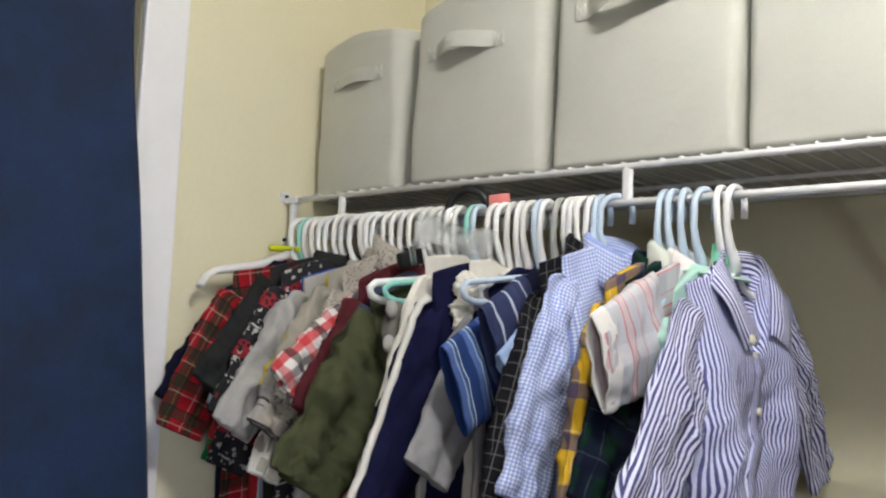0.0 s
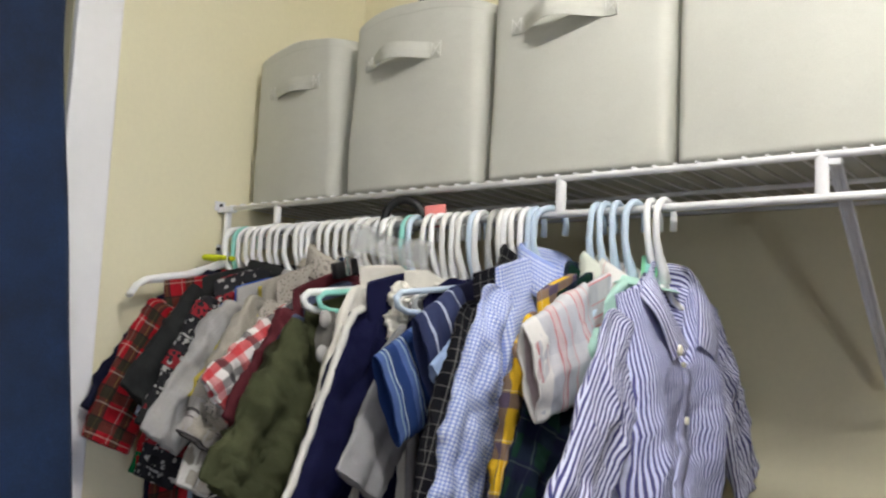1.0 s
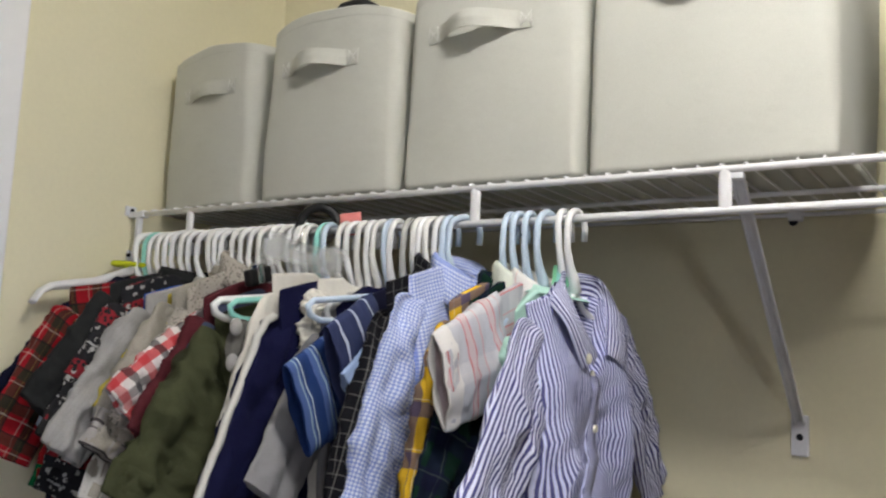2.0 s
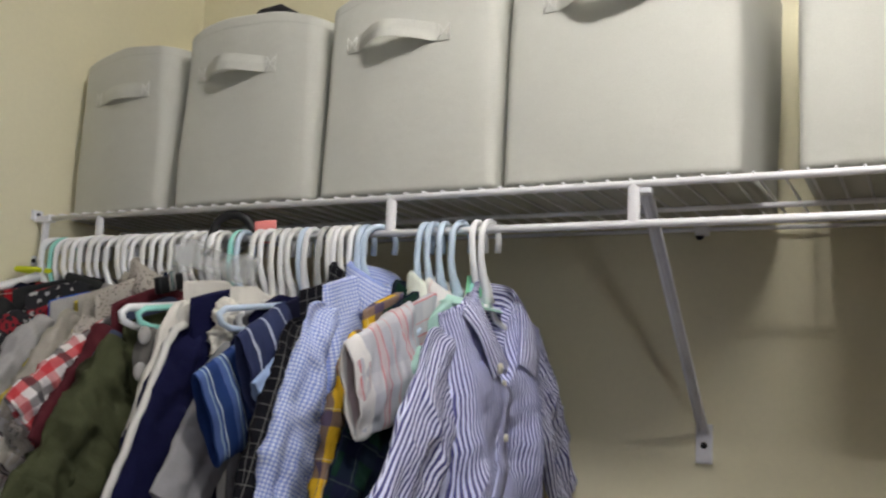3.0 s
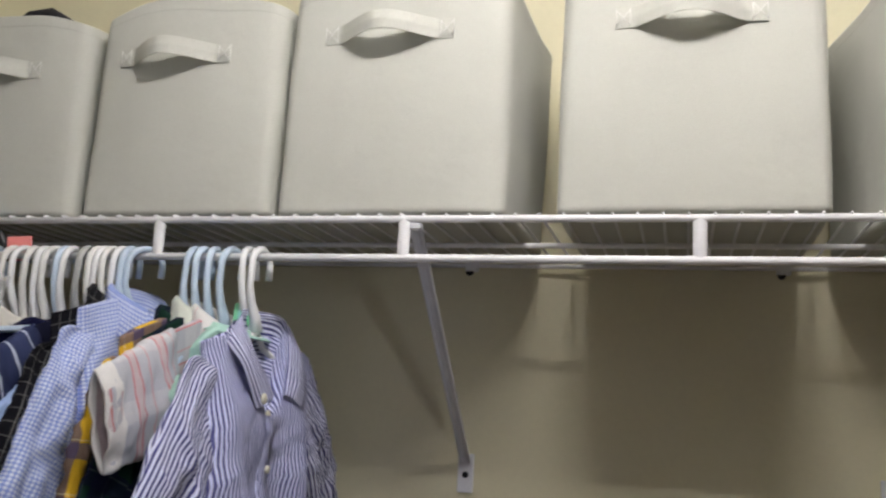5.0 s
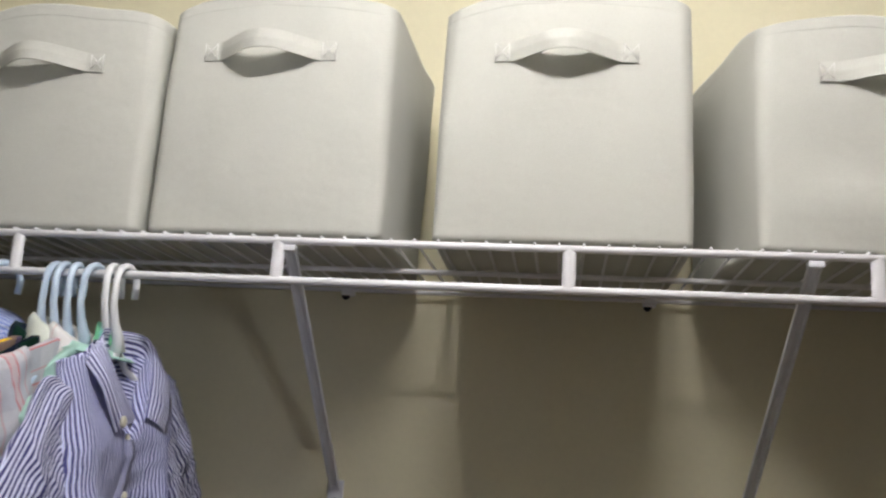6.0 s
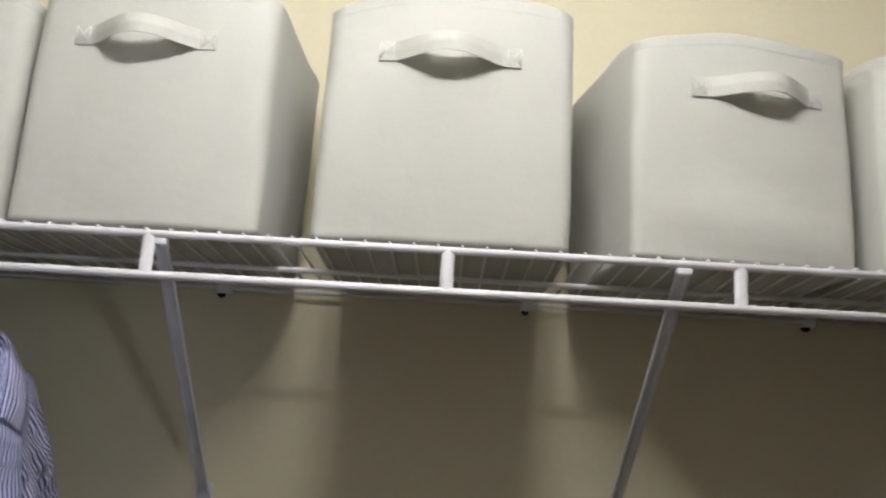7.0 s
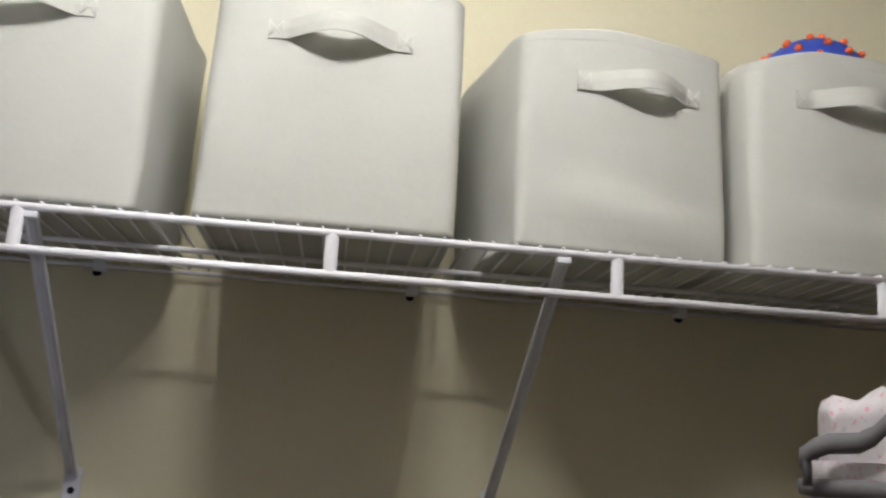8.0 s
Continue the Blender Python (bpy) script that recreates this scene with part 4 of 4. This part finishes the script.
for y, z in ((-0.040, 1.554),):
    bm = bmesh.new()
    tube(bm, [(0, 0, 0), (0.0022, 0, 0), (0.0030, 0, 0)], [0.0058, 0.0058, 0.0046], 12)
    part("button", bm, BUTTON, wing, "small cream button", at=pose(0.0300, y, z))
garment("tee_shirt", "mint green cotton shirt squeezed between other shirts", "shirt", 0.112, MINT_CLOTH, (-0.100, 1.596), (-0.118, 1.440), 0.07, 0.055, seed=4, collar=("band", 0.036, 0.018, 0.007, 0.007), depth=0.008, length=0.42, neck=1.646)
garment("plaid_shirt", "pale grey short-sleeved shirt checked with red lines", "shirt", 0.090, RED_LINED, (-0.112, 1.613), (-0.200, 1.524), 0.124, 0.096, seed=5, wrinkle=0.5, cuff_mat=RED_LINED_TRIM, cuff_len=0.024,
        collar=("shirt", 0.034, 0.021, 0.026, 0.031), collar_mat=RED_LINED_TRIM, depth=0.012, neck=1.648)
garment("tartan_shirt", "dark green and navy tartan shirt with pale collar", "shirt", 0.066, GREEN_PLAID, (-0.112, 1.606), (-0.165, 1.380), 0.100, 0.090, seed=6, collar=("shirt", 0.035, 0.019, 0.028, 0.032), collar_mat=PALE_CLOTH, depth=0.012, neck=1.654)
garment("check_shirt", "yellow and navy checked long-sleeved shirt on a hanger", "shirt", 0.046, YELLOW_PLAID, (-0.128, 1.604), (-0.182, 1.360), 0.050, 0.022, seed=7, collar=("shirt", 0.035, 0.019, 0.022, 0.031), collar_mat=GREEN_PLAID, depth=0.010, neck=1.650, bend=0.012)
garment("gingham_shirt", "pale blue gingham long-sleeved shirt on a hanger", "shirt", -0.014, GINGHAM, (-0.106, 1.638), (-0.165, 1.375), 0.112, 0.072, seed=8, collar=("shirt", 0.040, 0.022, 0.026, 0.046), depth=0.016, neck=1.668, bend=0.008, wrinkle=1.2, sleeve_wrinkle=1.05, cap_drop=0.27, turn=-3)
garment("check_shirt", "black shirt with a fine pale windowpane check", "shirt", -0.042, BLACK_CHECK, (-0.118, 1.630), (-0.174, 1.345), 0.092, 0.085, seed=9, collar=("shirt", 0.038, 0.021, 0.030, 0.032), depth=0.010, neck=1.664)
garment("polo_shirt", "slate navy short-sleeved shirt with pale stripes", "shirt", -0.072, DEEP_NAVY, (-0.112, 1.616), (-0.160, 1.533), 0.112, 0.095, seed=10, sleeve_mat=NAVY_STRIPE, wrinkle=0.35, collar=("band", 0.036, 0.018, 0.008, 0.008), collar_mat=BRIGHT_BLUE, depth=0.012, neck=1.650)
garment("polo_shirt", "pale blue chambray shirt with short turned sleeves", "shirt", -0.053, CHAMBRAY, (-0.092, 1.592), (-0.160, 1.511), 0.050, 0.038, wrinkle=0.3, seed=40, depth=0.006, neck=1.640)
garment("tee_shirt", "blue multi-striped short-sleeved jersey shirt on a hanger", "shirt", -0.100, DEEP_NAVY, (-0.120, 1.582), (-0.186, 1.484), 0.122, 0.108, seed=11, sleeve_mat=BLUE_STRIPE, wrinkle=0.35, collar=("band", 0.036, 0.016, 0.007, 0.007), depth=0.014, neck=1.632)
garment("sweatshirt", "grey heather sweatshirt sleeve between jackets", "sweatshirt", -0.142, GREY_SWEAT, (-0.110, 1.595), (-0.178, 1.388), 0.100, 0.082, seed=12, cuff_mat=GREY_SWEAT, cuff_len=0.022, wrinkle=0.6, depth=0.010, neck=1.630)
garment("tee_shirt", "navy jersey shirt on a pale blue hanger", "shirt", -0.125, NAVY_FLEECE, (-0.105, 1.596), (-0.115, 1.480), 0.11, 0.10, seed=13, depth=0.012, neck=1.652)
garment("tee_shirt", "off-white cotton shirt beside the navy jacket", "shirt", -0.166, CREAM_CLOTH, (-0.092, 1.640), (-0.098, 1.550), 0.05, 0.04, seed=41, depth=0.010, neck=1.650)
garment("long_sleeved_shirt", "cream cotton shirt pressed against the navy jacket", "shirt", -0.210, CREAM_CLOTH, (-0.126, 1.640), (-0.200, 1.36), 0.060, 0.05, seed=42, depth=0.009, neck=1.654, wrinkle=0.8)
garment("track_jacket", "navy jersey jacket with off-white piping down the sleeves", "jacket", -0.190, NAVY_FLEECE, (-0.136, 1.618), (-0.214, 1.330), 0.100, 0.090, seed=14, piping=WHITE_TRIM, collar=("band", 0.040, 0.021, 0.011, 0.010), collar_mat=WHITE_TRIM, depth=0.014, neck=1.650)
garment("olive_jacket", "olive green cotton twill jacket on a hanger", "jacket", -0.275, OLIVE, (-0.156, 1.586), (-0.240, 1.360), 0.154, 0.116, seed=15, collar=("band", 0.044, 0.024, 0.017, 0.012), depth=0.026, neck=1.626, bend=0.016, wrinkle=1.3, sleeve_wrinkle=1.9, cuff_mat=OLIVE, cuff_len=0.035)
garment("tee_shirt", "slate blue denim shirt behind the olive jacket", "shirt", -0.305, SLATE, (-0.130, 1.600), (-0.170, 1.45), 0.11, 0.09, seed=16, depth=0.008, neck=1.645)
garment("tee_shirt", "maroon long-sleeved jersey shirt on a hanger", "shirt", -0.325, MAROON, (-0.130, 1.608), (-0.195, 1.430), 0.105, 0.075, seed=17, collar=("band", 0.037, 0.018, 0.010, 0.012), depth=0.010, neck=1.655)
garment("check_shirt", "red, white and black checked shirt with rolled sleeves", "shirt", -0.352, RED_GINGHAM, (-0.138, 1.580), (-0.212, 1.466), 0.110, 0.075, seed=18, cuff_mat=RED_GINGHAM, cuff_len=0.028, depth=0.010, neck=1.650, bend=0.010)
garment("blouse", "grey floral print shirt with a soft collar", "shirt", -0.368, FLORAL, (-0.118, 1.620), (-0.190, 1.440), 0.100, 0.070, seed=19, collar=("shirt", 0.043, 0.026, 0.034, 0.038), depth=0.010, neck=1.672)
garment("knit_sweater", "oatmeal knitted sweater with dark zigzag cuffs", "sweater", -0.388, OATMEAL, (-0.128, 1.622), (-0.213, 1.415), 0.105, 0.066, seed=20, cuff_mat=NORDIC_TRIM, cuff_len=0.045, collar=("band", 0.040, 0.024, 0.017, 0.012), depth=0.012, neck=1.668, bend=0.012, wrinkle=1.3)
garment("knit_sweater", "yellow and black knitted sweater between other sweaters", "sweater", -0.402, YELLOW_KNIT, (-0.120, 1.615), (-0.190, 1.45), 0.095, 0.066, seed=21, depth=0.008, neck=1.655)
garment("hooded_top", "pale grey heather hooded top with turned-up cuffs", "sweatshirt", -0.425, HEATHER, (-0.140, 1.612), (-0.238, 1.412), 0.108, 0.068, seed=22, cuff_mat=HEATHER, cuff_len=0.040, collar=("band", 0.040, 0.024, 0.014, 0.018), depth=0.014, neck=1.655, bend=0.014, wrinkle=1.3)
garment("knit_sweater", "oatmeal ribbed sweater with a long pale cuff", "sweater", -0.412, OATMEAL, (-0.125, 1.60), (-0.196, 1.352), 0.09, 0.056, seed=23, cuff_mat=WHITE_TRIM, cuff_len=0.05, depth=0.008, neck=1.65)
garment("tee_shirt", "bright blue shirt with a red shoulder panel", "shirt", -0.452, BLUE_RED, (-0.122, 1.615), (-0.198, 1.430), 0.095, 0.075, seed=24, depth=0.010, neck=1.648, collar=("band", 0.040, 0.019, 0.008, 0.009))
garment("knit_sweater", "black knitted sweater with white and red motifs", "sweater", -0.474, NORDIC, (-0.140, 1.622), (-0.214, 1.420), 0.095, 0.064, seed=25, cuff_mat=CHARCOAL, cuff_len=0.03, depth=0.012, neck=1.660, bend=0.01)
garment("knit_sweater", "black knitted sweater with white motifs at the cuffs", "sweater", -0.492, NORDIC, (-0.130, 1.60), (-0.198, 1.352), 0.085, 0.062, seed=26, depth=0.008, neck=1.65)
garment("sweatshirt", "charcoal grey jersey sweatshirt on a hanger", "sweatshirt", -0.500, CHARCOAL, (-0.142, 1.628), (-0.218, 1.455), 0.124, 0.084, seed=27, collar=("band", 0.040, 0.022, 0.017, 0.015), depth=0.014, neck=1.668, bend=0.010)
garment("knit_sweater", "red knitted sweater with green cuffs and hem", "sweater", -0.535, RED_GREEN, (-0.130, 1.59), (-0.180, 1.352), 0.085, 0.052, seed=28, cuff_mat=GREEN_KNIT, cuff_len=0.028, depth=0.008, neck=1.64)
garment("tee_shirt", "pale blue cotton shirt between flannel shirts", "shirt", -0.528, SKY_CLOTH, (-0.125, 1.60), (-0.184, 1.425), 0.085, 0.05, seed=29, depth=0.008, neck=1.645)
garment("flannel_shirt", "red tartan flannel shirt on a white hanger", "shirt", -0.558, TARTAN, (-0.166, 1.622), (-0.230, 1.396), 0.105, 0.070, seed=30, cuff_mat=TARTAN, cuff_len=0.045, collar=("shirt", 0.046, 0.024, 0.02, 0.03), depth=0.014, neck=1.652, bend=0.012)
fleece = garment("fleece_jacket", "deep navy fleece jacket with neon yellow neck piping", "jacket", -0.606, DEEP_NAVY, (-0.140, 1.600), (-0.215, 1.430), 0.10, 0.060, far=((0.14, 1.60), (0.2, 1.44)), seed=31, collar=("band", 0.060, 0.016, 0.022, 0.012), depth=0.010, neck=1.652, cuff_mat=DEEP_NAVY, bend=0.008)
bm = bmesh.new()
tube(bm, [(0.02 * math.cos(a), -0.020 + 0.030 * math.sin(a), 1.6715) for a in [2 * math.pi * k / 24 for k in range(24)]], 0.0042, 6)
part("neck_piping", bm, NEON, fleece, "neon yellow piping")

# grey plush hat with round ears on a hanger
hat = thing("plush_hat", "grey plush hat with pale round ears hanging on the rod", "hat", pose(-0.236, -0.136, 1.548))
bm = bmesh.new()
bmesh.ops.create_icosphere(bm, subdivisions=4, radius=1)
for v in bm.verts:
    p = v.co.copy()
    p *= 1 + 0.12 * rough3(p.x * 1.6, p.y * 1.6, p.z * 1.6) + 0.03 * rough3(p.x * 7, p.y * 7, p.z * 7)
    v.co = Vector((p.x * 0.012, p.y * 0.026, p.z * 0.036))
part("crown", bm, PLUSH, hat)
for y, z in ((-0.024, 0.026), (-0.026, -0.016)):
    bm = bmesh.new()
    bmesh.ops.create_uvsphere(bm, u_segments=16, v_segments=10, radius=1, matrix=pose(0.010, y, z) @ Matrix.Diagonal((0.006, 0.009, 0.011, 1)))
    part("ear", bm, HEATHER, hat)


# ---- floral tote on an unseen added stand ----
# Added out of view to carry the tote; dark to hold back bounce light.
tower = thing("unseen_stand", "unseen dark stand added under the tote, also cuts bounce", "cabinet")
bm = bmesh.new()
block(bm, 0.90, 1.475, -0.62, 0.02, 0.0, 1.33, 0.004)
part("carcass", bm, STAND_DARK, tower, smooth=False)
TOTE_X0, TOTE_X1, TOTE_Y0, TOTE_Y1 = -0.19, 0.19, -0.13, 0.13
# the tote stands askew, one corner towards the room
TOTE = pose(0.958, -0.30, 1.33, 0, 0, -29) @ pose(0.19, 0.13, 0)
tote = thing("storage_tote", "white floral cloth tote with grey tape bands", "storage bag", TOTE)
TAPE = paint("grey webbing tape", (0.125, 0.12, 0.122), 0.75, grain=(900, 0.12), stain=(30, 0.08), bump=((1200, 0.4, 0.0006),))
TW, TD = (TOTE_X1 - TOTE_X0) / 2, (TOTE_Y1 - TOTE_Y0) / 2


def tote_ring(z, grow, n=72):
    out = []
    for k in range(n):
        a = 2 * math.pi * k / n
        c, s = math.cos(a), math.sin(a)
        x = TW * math.copysign(abs(c) ** 0.22, c) + grow * c
        y = TD * math.copysign(abs(s) ** 0.22, s) + grow * s
        puff = 0.006 * rough3(x * 14, y * 14, z * 14)
        out.append((x + puff * c, y + puff * s, z))
    return out


rows = [tote_ring(z, g) for z, g in ((0.0, -0.02), (0.004, -0.004), (0.06, 0.003), (0.13, 0.004), (0.19, 0.0), (0.203, -0.003), (0.210, 0.0), (0.216, 0.001), (0.222, -0.001))]
uvs = [[(0.0108 * 1.6 * k * 1.3, r[0][2]) for k in range(72)] for r in rows]
bm = bmesh.new()
vs = sheet(bm, rows, uvs, True)
bm.faces.new(vs[0])
part("cloth_side", bm, FLOWERED, tote)
bm = bmesh.new()
band = [Vector(p) for p in tote_ring(0.2035, 0.001)]
rows = [[p + Vector((0, 0, dz)) + Vector((p.x, p.y, 0)).normalized() * dr for p in band] for dz, dr in ((-0.0065, 0.0), (-0.0055, 0.004), (0.0, 0.005), (0.0055, 0.004), (0.0065, 0.0))]
sheet(bm, rows, None, True)
part("tape_band", bm, TAPE, tote)
for side in (-1, 1):
    # strap handle, springing from the corner and rising in a slack curve
    bm = bmesh.new()
    rows = []
    for k in range(41):
        q = k / 40
        x = -TW - 0.002 + q * 2 * TW
        z = 0.222 + 0.085 * math.sin(math.pi * min(1, q * 1.05)) ** 1.45 + 0.006 * math.sin(q * 40) * (1 - q)
        y = side * (TD + 0.006 + 0.005 * math.sin(math.pi * q))
        hw = 0.0072
        rows.append([(x, y, z + hw), (x, y - 0.0018, z), (x, y, z - hw), (x, y + 0.0022, z - hw), (x, y + 0.0024, z), (x, y + 0.0022, z + hw)])
    vs = sheet(bm, rows, None, True)
    bm.faces.new(vs[0]), bm.faces.new(vs[-1])
    part("strap", bm, TAPE, tote)
for sx in (-1, 1):
    # corner tapes that carry the straps
    for sy in (-1, 1):
        bm = bmesh.new()
        px, py = sx * (TW - 0.003), sy * (TD + 0.004)
        tube(bm, [(px, py, 0.204), (px, py, 0.218), (px + sx * 0.001, py, 0.224), (px - sx * 0.004, py, 0.230)], [0.0046, 0.0040, 0.0044, 0.0038], 8, 0.6)
        part("corner_tape", bm, TAPE, tote)
bm = bmesh.new()
block(bm, -TW + 0.058, -TW + 0.078, -TD - 0.010, -TD - 0.005, 0.194, 0.212, 0.002)
part("tag", bm, paint("yellow printed tag", (0.55, 0.40, 0.12), 0.6), tote, "small yellow tag")
heap = thing("floral_blanket", "white floral cotton blanket bunched up in a tote", "blanket", TOTE @ pose(0, 0, 0.005))
bm = bmesh.new()
rows, uvs = [], []
for j in range(49):
    row, uv = [], []
    t = j / 48
    for i in range(96):
        a = 2 * math.pi * i / 96
        c, s = math.cos(a), math.sin(a)
        rr = min(1.0, (1 - t) * 1.9)
        px, py = (TW - 0.010) * rr * math.copysign(abs(c) ** 0.75, c), (TD - 0.010) * rr * math.copysign(abs(s) ** 0.75, s)
        up = smoothstep(0.26, 0.50, t)
        zz = 0.215 * min(1, t * 2.4) + 0.040 * up + 0.20 * up * (px + TW) * (1 - 0.5 * (px + TW) / TW)
        lump = up * (0.022 * rough3(px * 18, py * 18, 3) + 0.026 * abs(rough3(px * 34, py * 34, 5)) - 0.010 * abs(rough3(px * 60, py * 60, 8)))
        row.append((px, py, zz + lump)), uv.append((px + 0.3 * zz, py + 0.9 * zz))
    rows.append(row), uvs.append(uv)
vs = sheet(bm, rows, uvs, True)
bm.faces.new(vs[0])
part("top_cloth", bm, FLOWERED, heap)
